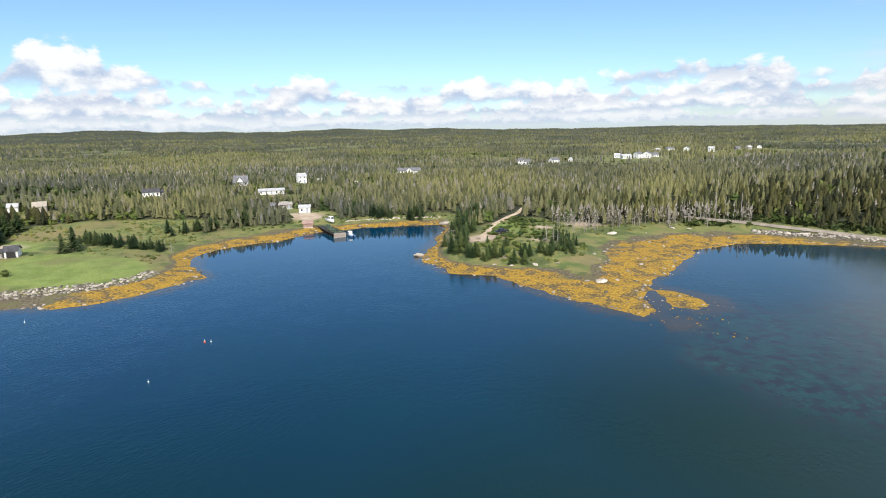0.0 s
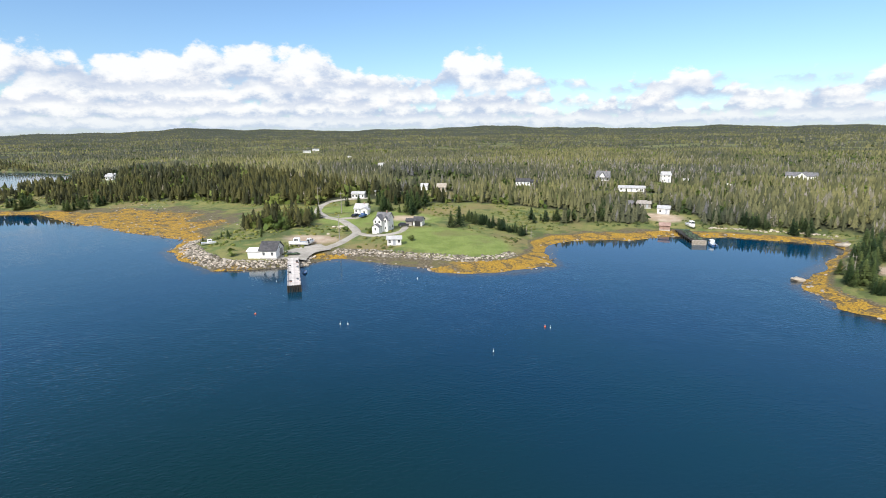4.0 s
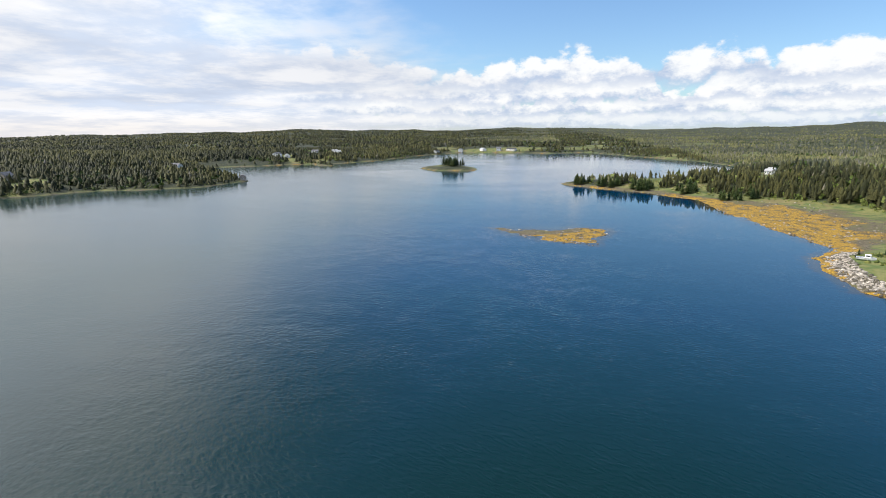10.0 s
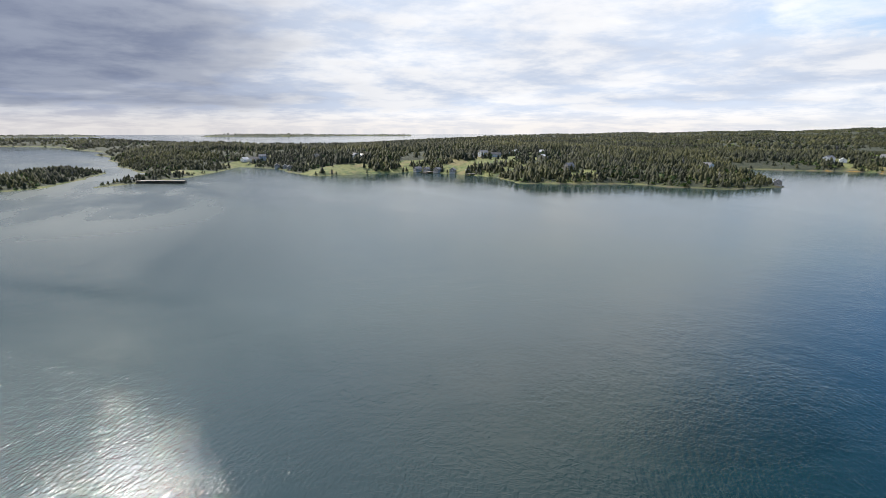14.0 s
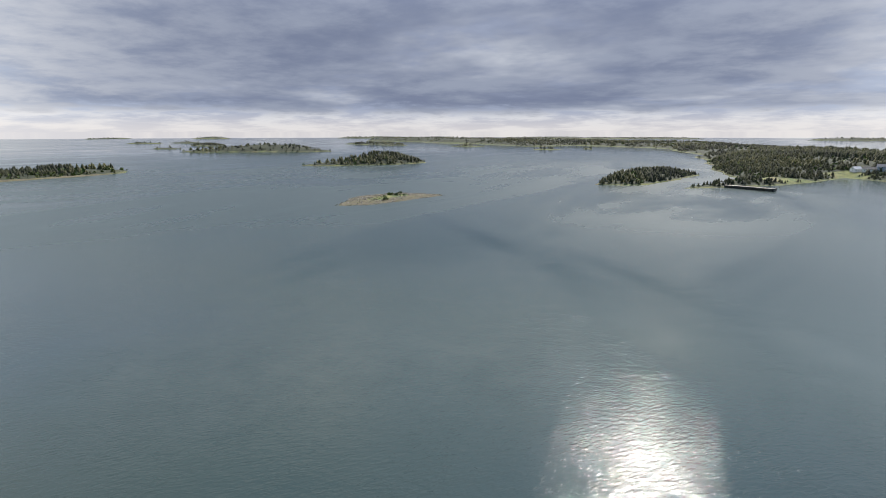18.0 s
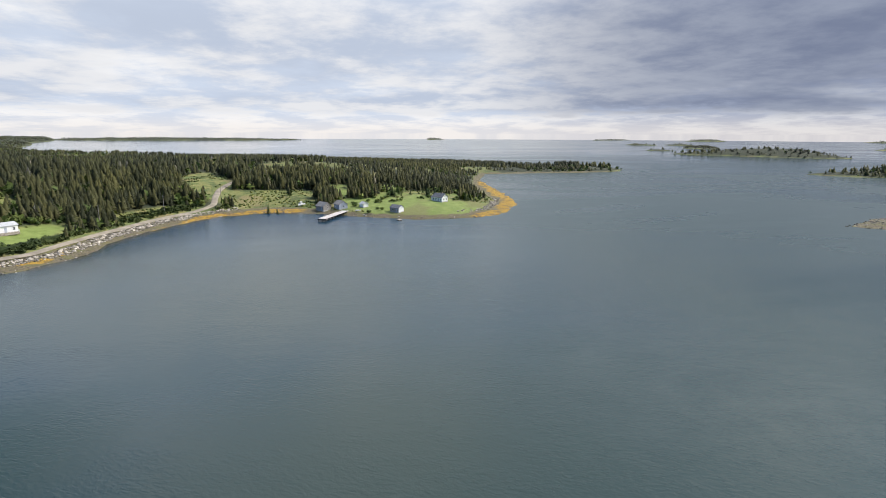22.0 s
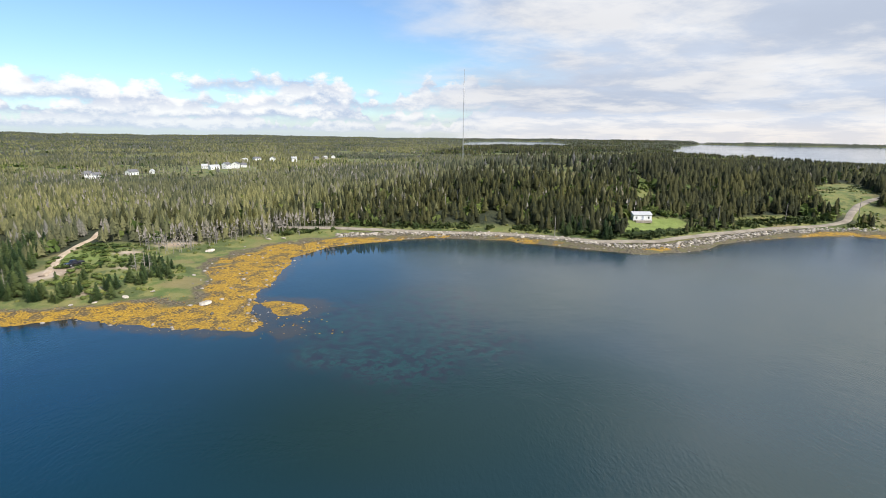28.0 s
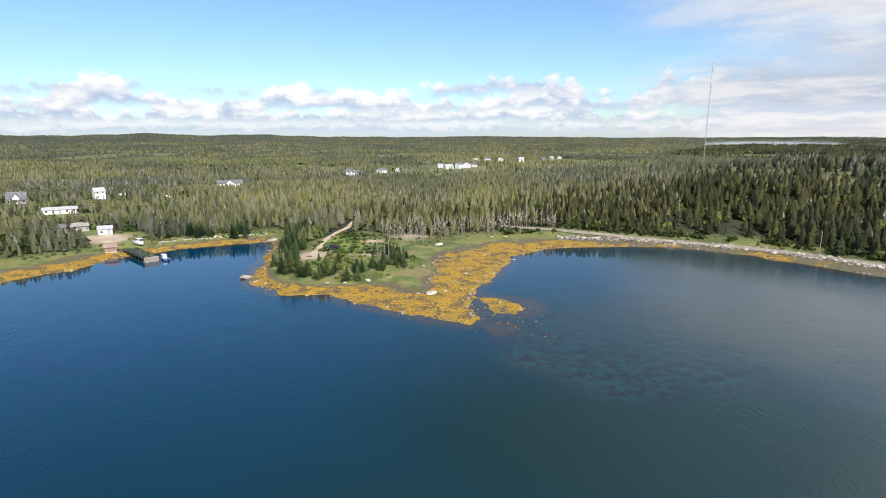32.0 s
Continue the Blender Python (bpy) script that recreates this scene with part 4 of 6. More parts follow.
def build_woods():
    rng = np.random.default_rng(7)
    bands = [  # from, to, spacing, tiers, sides, trunk
        (95, 430, 2.5, 5, 6, True), (430, 1000, 4.3, 2, 5, False), (1000, 2200, 12.0, 2, 4, False), (2200, 4850, 27.0, 2, 4, False)]
    for a, b, gap, tiers, sides, trunk in bands:
        n = int(math.pi * (b * b - a * a) / (gap * gap))
        r = np.sqrt(rng.uniform(a * a, b * b, n))
        t = rng.uniform(0, 2 * math.pi, n)
        x, y = r * np.sin(t), r * np.cos(t)
        sea, land, z = survey(x, y)
        keep = rng.random(n) < wood_density(x, y, land)
        x, y, z, land = x[keep], y[keep], z[keep], land[keep]
        old = cloudy(x, y, 130, 51, 3)
        tall = (4.6 + 6.6 * old) * rng.uniform(0.6, 1.2, len(x)) * np.clip(0.62 + land / 40, 0.62, 1)
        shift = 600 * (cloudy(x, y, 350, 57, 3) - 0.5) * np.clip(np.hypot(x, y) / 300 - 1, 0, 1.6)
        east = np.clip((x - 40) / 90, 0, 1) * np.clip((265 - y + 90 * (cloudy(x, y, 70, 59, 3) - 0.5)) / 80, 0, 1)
        # southern and far trees are dark too: cloud shade and haze in colour
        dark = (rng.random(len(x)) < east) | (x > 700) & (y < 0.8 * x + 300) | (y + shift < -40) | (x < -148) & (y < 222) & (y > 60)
        tall *= np.where(dark, np.where((x > 330) & (y < 0) & (y > -300), 0.78, 1.0), 0.80 - 0.10 * np.clip((y - 220) / 80, 0, 1) * np.clip((130 - x) / 120, 0, 1))
        tall *= 1 if trunk else 0.85
        wide = tall * rng.uniform(0.85, 1.2, len(x)) * (np.where(dark, 1.4, 1.3) if trunk else (gap / 3.5) ** 0.45 * 1.45)
        leafy = rng.random(len(x)) < np.where(dark & (y > -40), 0.15, 0.06) + 0.30 * (cloudy(x, y, 70, 61, 3) > 0.62)
        spruces = [spruce_template(rng, tiers, sides, trunk) for _ in range(6)]
        fine = [spruce_template(rng, 9, 8, True) for _ in range(8)] if trunk else spruces
        bushes = [leaf_template(rng, 10 if trunk else 6) for _ in range(5)]
        against = y < -150
        wide = wide * np.where(against, 1.0 if trunk else 1.45, 1.0)
        for m, mat, soft in ((~leafy & ~dark, M_SPRUCE, True), (~leafy & dark & ~against, M_SPRUCE_DARK_SHADED, True), (~leafy & dark & against, M_SPRUCE_DARK_SHADED, False)):
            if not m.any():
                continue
            tagged(scatter("spruce_wood", fine if mat is M_SPRUCE_DARK_SHADED else spruces, x[m], y[m], z[m], tall[m], wide[m], mat, rng, soft),
                   ("dense dark green spruce woodland on the shore" if mat is M_SPRUCE_DARK_SHADED else "young olive green spruce and fir woodland") if trunk else "far spruce woodland over low hills", "forest", kind="stuff")
        tall2 = tall[leafy] * 0.62
        tagged(scatter("broadleaf_wood", bushes, x[leafy], y[leafy], z[leafy] - 0.3, tall2, tall2 * (0.9 if trunk else 1.3), M_BUSH, rng),
               "lighter green broadleaf trees among the spruces", "forest", kind="stuff")


build_woods()


# ---- things: helpers ----
def part(name, bm, mat, parent, label=""):
    """A bmesh as one mesh object under a thing or a part."""
    mesh = bpy.data.meshes.new(name)
    bm.to_mesh(mesh)
    bm.free()
    mesh.materials.append(mat)
    ob = new(name, mesh)
    ob.parent = parent
    if label:
        ob["label"] = label
    return ob


def thing(name, m, label, category, group=""):
    ob = new(name)
    ob.matrix_world = m
    ob.empty_display_size = 0.5
    return tagged(ob, label, category, group)


def box(x0, x1, y0, y1, z0, z1, bm=None, bevel=0.0):
    bm = bm or bmesh.new()
    made = bmesh.ops.create_cube(bm, size=1, matrix=Matrix.Translation(((x0 + x1) / 2, (y0 + y1) / 2, (z0 + z1) / 2)) @ Matrix.Diagonal((x1 - x0, y1 - y0, z1 - z0, 1)))
    if bevel:
        edges = list({e for v in made["verts"] for e in v.link_edges})
        bmesh.ops.bevel(bm, geom=edges, offset=bevel, segments=1, affect="EDGES")
    return bm


def tube(a, b, r0, r1, sides=8, bm=None):
    bm = bm or bmesh.new()
    a, b = Vector(a), Vector(b)
    m = Matrix.Translation((a + b) / 2) @ (b - a).to_track_quat("Z", "Y").to_matrix().to_4x4()
    bmesh.ops.create_cone(bm, cap_ends=True, segments=sides, radius1=r0, radius2=r1, depth=(b - a).length, matrix=m)
    return bm


def solid(verts, faces):
    bm = bmesh.new()
    made = [bm.verts.new(v) for v in verts]
    for f in faces:
        bm.faces.new([made[i] for i in f])
    bmesh.ops.recalc_face_normals(bm, faces=bm.faces)
    return bm


def gable(w, d, eave, ridge, base=-0.8):
    """Walls of a house with its ridge along x."""
    x, y = w / 2, d / 2
    v = [(-x, -y, base), (x, -y, base), (x, y, base), (-x, y, base), (-x, -y, eave), (x, -y, eave), (x, y, eave), (-x, y, eave), (-x, 0, ridge), (x, 0, ridge)]
    return solid(v, [(0, 3, 2, 1), (0, 1, 5, 4), (2, 3, 7, 6), (1, 2, 6, 9, 5), (3, 0, 4, 8, 7), (4, 5, 9, 8), (6, 7, 8, 9)])


def gable_roof(w, d, eave, ridge, over=0.35, thick=0.16):
    x, y = w / 2 + over, d / 2
    fall = (ridge - eave) / y
    y2, low = y + over, eave - fall * over
    lift = 0.03
    prof = [(-y2, low + lift), (0, ridge + lift), (y2, low + lift), (y2, low + lift + thick), (0, ridge + lift + thick * 1.15), (-y2, low + lift + thick)]
    v = [(sx, py, pz) for sx in (-x, x) for py, pz in prof]
    f = [(0, 1, 4, 5), (1, 2, 3, 4), (6, 11, 10, 7), (7, 10, 9, 8)] + [(k, (k + 1) % 6, 6 + (k + 1) % 6, 6 + k) for k in range(6)]
    return solid(v, f)


def window(parent, x, y, z, w, h, turn=0.0, name="window"):
    """A framed window on the wall through (x, y), facing -y before the turn."""
    holder = part(name, frame_mesh(w, h), M_WHITE, parent)
    holder.matrix_basis = pose(x, y, z, 0, 0, turn)
    bm = box(-w / 2 + 0.07, w / 2 - 0.07, -0.035, 0.0, -h / 2 + 0.07, h / 2 - 0.07)
    part("pane", bm, M_GLASS, holder)
    return holder


def frame_mesh(w, h):
    bm = bmesh.new()
    box(-w / 2, -w / 2 + 0.09, -0.07, 0.05, -h / 2, h / 2, bm)
    box(w / 2 - 0.09, w / 2, -0.07, 0.05, -h / 2, h / 2, bm)
    box(-w / 2 + 0.09, w / 2 - 0.09, -0.07, 0.05, h / 2 - 0.09, h / 2, bm)
    box(-w / 2 + 0.09, w / 2 - 0.09, -0.09, 0.05, -h / 2, -h / 2 + 0.09, bm)
    box(-w / 2 + 0.09, w / 2 - 0.09, -0.06, 0.0, -0.03, 0.03, bm)
    return bm


def door(parent, x, y, z, w, h, turn, mat):
    leaf = part("door", box(-w / 2, w / 2, -0.06, 0.0, 0, h, bevel=0.015), mat, parent)
    leaf.matrix_basis = pose(x, y, z, 0, 0, turn)
    part("handle", box(w / 2 - 0.16, w / 2 - 0.1, -0.12, -0.06, h * 0.46, h * 0.5), M_STEEL, leaf)
    return leaf


def house(x, y, turn, w, d, eave, ridge, wall, roof, label, name="house", category="house", front=3, ends=1, storeys=1, chimney=False, entry=True, group="", ground_z=None):
    """A gabled building. The ridge runs along its own x; the front looks to its own -y."""
    z = ground_at(x, y) if ground_z is None else ground_z
    top = thing(name, pose(x, y, z, 0, 0, turn), label, category, group)
    part("wall", gable(w, d, eave, ridge), wall, top)
    part("roof", gable_roof(w, d, eave, ridge), roof, top)
    part("foundation", box(-w / 2 - 0.06, w / 2 + 0.06, -d / 2 - 0.06, d / 2 + 0.06, -1.2, 0.25), M_CONCRETE, top)
    for s in range(storeys):
        level = 1.5 + 2.6 * s
        if level + 0.6 > eave:
            break
        for k in range(front):
            wx = -w / 2 + w * (k + 0.5) / front
            if entry and s == 0 and k == front // 2:
                door(top, wx, -d / 2, 0.25, 0.95, 2.0, 0, M_GREYBLUE)
            else:
                window(top, wx, -d / 2, level, 0.95, 1.2)
            window(top, -wx, d / 2, level, 0.95, 1.2, 180)
        for k in range(ends):
            wy = -d / 2 + d * (k + 0.5) / ends
            window(top, w / 2, wy, level, 0.9, 1.15, 90)
            window(top, -w / 2, -wy, level, 0.9, 1.15, -90)
    if ridge - eave > 2.0:
        window(top, w / 2, 0, eave + 0.5, 0.8, 0.9, 90)
        window(top, -w / 2, 0, eave + 0.5, 0.8, 0.9, -90)
    if chimney:
        part("chimney", box(w * 0.2 - 0.3, w * 0.2 + 0.3, -0.3, 0.3, ridge - 0.6, ridge + 0.9, bevel=0.03), M_REDWOOD, top)
    return top


def wing(top, x, y, turn, w, d, eave, ridge, wall, roof, windows=1):
    """A lower or crossing wing of a house, with its own roof."""
    body = part("wing", gable(w, d, eave, ridge), wall, top)
    body.matrix_basis = pose(x, y, 0, 0, 0, turn)
    cover = part("wing_roof", gable_roof(w, d, eave, ridge), roof, top)
    cover.matrix_basis = body.matrix_basis.copy()
    for k in range(windows):
        window(body, w / 2, (k - (windows - 1) / 2) * 1.6, min(1.5, eave - 0.8), 0.85, 1.1, 90)
        if eave > 4:
            window(body, w / 2, (k - (windows - 1) / 2) * 1.6, 4.1, 0.85, 1.1, 90)
    return body


def hull_mesh(length, beam, depth, flare=0.25):
    """A small boat's hull with a pointed bow at +x and a flat transom."""
    stations, ring = 9, 7
    v, f = [], []
    for i in range(stations):
        t = i / (stations - 1)
        half = beam / 2 * (1 - max(0, (t - 0.45) / 0.55) ** 2.2) * (0.9 + 0.1 * min(1, t * 4))
        sheer = depth * (1 + flare * t * t)
        keel = depth * 0.35 * max(0, (t - 0.75) / 0.25) ** 2
        for k in range(ring):
            a = math.pi * k / (ring - 1)
            v.append((-length / 2 + length * t, -half * math.copysign(abs(math.cos(a)) ** 0.6, math.cos(a)), sheer - (sheer - keel) * math.sin(a) ** 0.7))
    for i in range(stations - 1):
        for k in range(ring - 1):
            f.append((i * ring + k, i * ring + k + 1, (i + 1) * ring + k + 1, (i + 1) * ring + k))
    f.append(tuple(range(ring)))
    for i in range(stations - 1):
        f.append((i * ring, (i + 1) * ring, (i + 1) * ring + ring - 1, i * ring + ring - 1))
    bm = solid(v, f)
    bmesh.ops.remove_doubles(bm, verts=bm.verts, dist=0.01)
    return bm


def boat(x, y, z, turn, length, label, cabin=True, hull=None, group="", stripe=None):
    """An open or cabin boat, keel at z."""
    beam, depth = length * 0.34, length * 0.15
    top = thing("boat", pose(x, y, z, 0, 0, turn), label, "boat", group)
    part("hull", hull_mesh(length, beam, depth), hull or M_BOAT, top)
    part("rub_rail", box(-length * 0.5, length * 0.12, -beam * 0.51, -beam * 0.46, depth * 0.82, depth * 0.95, box(-length * 0.5, length * 0.12, beam * 0.46, beam * 0.51, depth * 0.82, depth * 0.95)), stripe or M_STEEL, top)
    if cabin:
        c = part("cabin", box(-length * 0.08, length * 0.24, -beam * 0.32, beam * 0.32, depth * 0.9, depth + length * 0.2, bevel=length * 0.025), M_BOAT, top)
        part("windscreen", box(length * 0.235, length * 0.25, -beam * 0.26, beam * 0.26, depth + length * 0.07, depth + length * 0.16), M_GLASS, c)
        for s in (-1, 1):
            part("side_window", box(-length * 0.03, length * 0.18, s * beam * 0.325 - 0.015, s * beam * 0.325 + 0.015, depth + length * 0.08, depth + length * 0.15), M_GLASS, c)
        part("cockpit", box(-length * 0.46, -length * 0.09, -beam * 0.36, beam * 0.36, depth * 0.9, depth * 1.06), M_GREYBLUE, top)
    else:
        for k in (-0.28, 0.0, 0.22):
            part("thwart", box(length * k - 0.12, length * k + 0.12, -beam * 0.4, beam * 0.4, depth * 0.98, depth * 1.06), M_TIMBER, top)
    part("motor", box(-length * 0.56, -length * 0.49, -0.18, 0.18, depth * 0.5, depth * 1.35, bevel=0.04), M_DARKPAINT, top)
    return top


def vehicle(x, y, turn, label, paint, pickup=True):
    """A pick-up or estate car on the ground at (x, y)."""
    z = ground_at(x, y) + 0.25
    top = thing("pickup_truck" if pickup else "car", pose(x, y, z, 0, 0, turn), label, "truck" if pickup else "car")
    length = 5.4 if pickup else 4.5
    part("body", box(-length / 2, length / 2, -0.92, 0.92, 0.45, 1.05, bevel=0.1), paint, top)
    cab = part("cab", solid([(-0.6, -0.85, 1.04), (1.35, -0.85, 1.04), (1.35, 0.85, 1.04), (-0.6, 0.85, 1.04), (-0.4, -0.7, 1.75), (0.75, -0.7, 1.75), (0.75, 0.7, 1.75), (-0.4, 0.7, 1.75)] if pickup else
                            [(-2.0, -0.85, 1.04), (1.25, -0.85, 1.04), (1.25, 0.85, 1.04), (-2.0, 0.85, 1.04), (-1.6, -0.7, 1.6), (0.55, -0.7, 1.6), (0.55, 0.7, 1.6), (-1.6, 0.7, 1.6)],
                            [(0, 1, 2, 3), (4, 5, 6, 7), (0, 1, 5, 4), (1, 2, 6, 5), (2, 3, 7, 6), (3, 0, 4, 7)]), paint, top)
    part("windscreen", solid([(1.3, -0.75, 1.1), (1.3, 0.75, 1.1), (0.82, 0.62, 1.7), (0.82, -0.62, 1.7)] if pickup else [(1.2, -0.75, 1.1), (1.2, 0.75, 1.1), (0.62, 0.62, 1.55), (0.62, -0.62, 1.55)], [(0, 1, 2, 3)]), M_GLASS, cab).location = (0.03, 0, 0.02)
    if pickup:
        part("cargo_bed", box(-length / 2 + 0.12, -0.75, -0.75, 0.75, 0.9, 1.07), M_RUBBER, top)
    for sx in (-length * 0.3, length * 0.31):
        for sy in (-0.86, 0.86):
            tyre = part("wheel", tube((sx, sy - 0.12, 0.36), (sx, sy + 0.12, 0.36), 0.37, 0.37, 14), M_RUBBER, top)
            part("rim", tube((sx, sy - 0.13, 0.36), (sx, sy + 0.13, 0.36), 0.2, 0.2, 10), M_STEEL, tyre)
    for sy in (-0.65, 0.65):
        part("headlight", box(length / 2 - 0.04, length / 2 + 0.02, sy - 0.15, sy + 0.15, 0.75, 0.9), M_WHITE, top)
    return top


def utility_pole(x, y, tall=10.0, turn=0.0, group="utility poles"):
    top = thing("utility_pole", pose(x, y, ground_at(x, y), 0, 0, turn), "weathered grey wooden utility pole with a crossarm", "pole", group)
    part("pole", tube((0, 0, -0.8), (0, 0, tall), 0.17, 0.11, 8), M_DEADWOOD, top)
    arm = part("crossarm", box(-1.1, 1.1, -0.06, 0.06, tall - 0.9, tall - 0.76), M_DEADWOOD, top)
    for k in (-0.95, 0.0, 0.95):
        part("insulator", tube((k, 0, tall - 0.76), (k, 0, tall - 0.55), 0.06, 0.04, 6), M_GLASS, arm)
    return top


def wharf(ax, ay, bx, by, width, deck, label, deck_mat, bents, rail=True):
    """A plank wharf on piles, from the shore at a to its head at b."""
    length = math.hypot(bx - ax, by - ay)
    turn = math.degrees(math.atan2(by - ay, bx - ax))
    top = thing("wharf", pose(ax, ay, deck, 0, 0, turn), label, "wharf")
    rng = random.Random(int(length * 10))
    plank = bpy.data.meshes.new("plank")
    bm = box(-0.145, 0.145, -width / 2, width / 2, -0.07, 0.0, bevel=0.012)
    bm.to_mesh(plank)
    bm.free()
    plank.materials.append(deck_mat)
    n = int(length / 0.31)
    for k in range(n):
        ob = new("plank", plank)
        ob.parent = top
        ob.matrix_basis = pose((k + 0.5) * length / n, rng.uniform(-0.06, 0.06), rng.uniform(-0.012, 0.012), 0, 0, rng.uniform(-0.4, 0.4))
    for s in (-0.4, 0.0, 0.4):
        part("stringer", box(0, length, width * s - 0.12, width * s + 0.12, -0.36, -0.075), M_TIMBER_WET, top)
    for k in range(bents):
        px = length * (0.12 + 0.87 * k / (bents - 1))
        for s in (-0.46, 0.0, 0.46):
            part("pile", tube((px, width * s, -deck - 2.5), (px + rng.uniform(-0.1, 0.1), width * s, -0.08 if s == 0 else 0.25), 0.16, 0.14, 7), M_TIMBER_WET, top)
        part("cap_beam", box(px - 0.14, px + 0.14, -width * 0.5, width * 0.5, -0.62, -0.37), M_TIMBER_WET, top)
    # close-set fender timbers round the head
    for k in range(9 if rail else 0):
        y = -width / 2 + width * k / 8
        part("fender_timber", tube((length + 0.12, y, -deck - 2.0), (length + 0.12, y, 0.1), 0.13, 0.12, 6), M_TIMBER_WET, top)
    if rail:
        for s in (-1, 1):
            part("kerb_timber", box(length * 0.25, length, s * (width / 2 - 0.12) - 0.1, s * (width / 2 - 0.12) + 0.1, 0.012, 0.2, bevel=0.02), deck_mat, top)
    return top


def trap(x, y, z, turn, group):
    top = thing("lobster_trap", pose(x, y, z, 0, 0, turn), "dark green wire lobster trap stacked on the wharf", "trap", group)
    part("trap_base", box(-0.55, 0.55, -0.29, 0.29, 0, 0.05), M_TIMBER_WET, top)
    part("bait_hatch", box(-0.2, 0.2, -0.2, 0.2, 0.38, 0.41), M_TIMBER_WET, top)
    part("netting", box(-0.52, 0.52, -0.26, 0.26, 0.02, 0.38, bevel=0.03), M_NET, top)
    return top


# ---- the west landing: wharf, boathouse, houses ----
wharf(-144, 109.3, -117, 88.9, 3.5, 1.9, "pale bleached plank wharf on dark timber piles", M_DECK, 9)
b = house(-151.6, 106.6, 33, 5.6, 6.6, 2.7, 5.0, M_WHITE, M_ROOF_DARK, "white boathouse with a dark shingle roof by the wharf", "boathouse", "boathouse", front=2, ends=1, entry=False, ground_z=2.0)
wing(b, -4.9, -0.7, 0, 4.2, 4.6, 2.3, 2.9, M_WHITE, M_WHITE)
door(b, 2.83, 1.2, 0.2, 2.4, 2.4, 90, M_SHINGLE)
for k in range(9):
    trap(-148.0 + 0.9 * (k % 3), 111.2 + 1.0 * (k % 3) - 0.65 * (k // 3), 2.1 + 0.4 * (k // 5), 33, "traps beside the boathouse")
boat(-156.5, 121.4, ground_at(-157, 120) + 0.5, -145, 7.2, "white cabin boat hauled out on the gravel", group="boats ashore")
boat(-155.0, 125.2, ground_at(-155, 125) + 0.5, -60, 5.8, "white cabin boat hauled out on the sandy lot", group="boats ashore")
for bx, by in ((-159.0, 119.6), (-156.0, 121.3), (-155.5, 126.5), (-154.4, 124.0)):
    t = thing("boat_cradle", pose(bx, by, ground_at(bx, by), 0, 0, 35), "rough timber cradle block under a boat", "cradle", "boat cradles")
    part("block", box(-0.2, 0.2, -0.9, 0.9, -0.2, 0.55, bevel=0.03), M_TIMBER, t)
boat(-188, 105, ground_at(-188, 105) + 0.1, 60, 5.2, "small white cuddy boat lying on the grass", group="boats ashore")
boat(-131, 103.5, -0.25, -38, 3.9, "small blue and white skiff moored beside the wharf", cabin=False, hull=M_BLUE)

h = house(-148.9, 158.6, 20, 5.4, 5.2, 4.6, 7.1, M_WHITE, M_ROOF_GREY, "white two-storey farmhouse with grey gabled roofs", front=3, ends=2, storeys=2, chimney=True)
wing(h, -0.9, -3.4, -90, 3.6, 3.4, 4.6, 6.6, M_WHITE, M_ROOF_GREY, 2)
wing(h, -0.9, -6.2, -90, 2.4, 2.8, 2.4, 3.4, M_WHITE, M_ROOF_GREY, 1)
wing(h, 1.7, -2.8, -90, 1.2, 1.8, 4.6, 5.8, M_WHITE, M_ROOF_GREY, 1)
house(-129.3, 142.6, 42, 5.0, 3.2, 2.3, 3.1, M_WHITE, M_ROOF_PALE, "small white garden shed on the mown bank", "shed", "shed", front=3, ends=0)
h = house(-181.5, 178, 24, 6.0, 5.2, 2.6, 4.5, M_WHITE, M_ROOF_PALE, "white bungalow with a pale grey roof", front=3, ends=1, chimney=True)
wing(h, 2.8, -3.4, -90, 3.0, 3.2, 2.4, 3.4, M_WHITE, M_ROOF_PALE)
house(-211.5, 205, 30, 7.0, 4.2, 2.6, 3.6, M_WHITE, M_ROOF_PALE, "long low white mobile home among the trees", front=4, ends=1)
house(-207, 216, 30, 4.0, 3.4, 2.3, 3.3, M_WHITE, M_ROOF_PALE, "small white shed at the edge of the spruces", "shed", "shed", front=1, ends=0)
h = house(-141.8, 171.6, 25, 3.6, 4.6, 2.2, 3.5, M_WHITE, M_ROOF_DARK, "white garage with a dark roof and open doorway", "garage", "garage", front=0, ends=0)
# a flat black panel paints in the shade inside the garage
part("doorway", box(-1.2, 1.2, -2.64, -2.60, 0.0, 2.1), M_RUBBER, h, "black panel standing for the shade inside the open doorway")
house(-145.6, 170.3, 25, 2.6, 3.2, 1.9, 2.7, M_SHINGLE, M_ROOF_DARK, "small dark lean-to shed beside the garage", "shed", "shed", front=0, ends=0)
vehicle(-145.2, 165.8, 40, "dark parked car beside the garage", M_DARKPAINT, False)
vehicle(-173.5, 170.5, 110, "dark blue pick-up truck parked by the bungalow", M_BLUE)
vehicle(-176.0, 168.5, 100, "dark parked car in front of the bungalow", M_DARKPAINT, False)
for px, py in ((-220, 184), (-151, 136), (-193, 175.5), (-243, 255), (-183, 300), (-110, 332), (-60, 372), (-70, 440), (-84, 445), (-190, 355)):
    utility_pole(px, py, 10.0 if py < 210 else 9.0, 40)

# ---- the north cove: landing stage, huts, boats ----
dock = wharf(-54, 233.5, -42.4, 212.7, 5.4, 1.6, "dark timber landing stage stacked with green fishing gear", M_TIMBER_WET, 8, False)
part("head_wall", box(22.6, 24.1, -2.5, 2.5, -2.6, 0.10, bevel=0.06), M_TIMBER, dock, "pale upright planking at the head of the stage")
rng = random.Random(3)
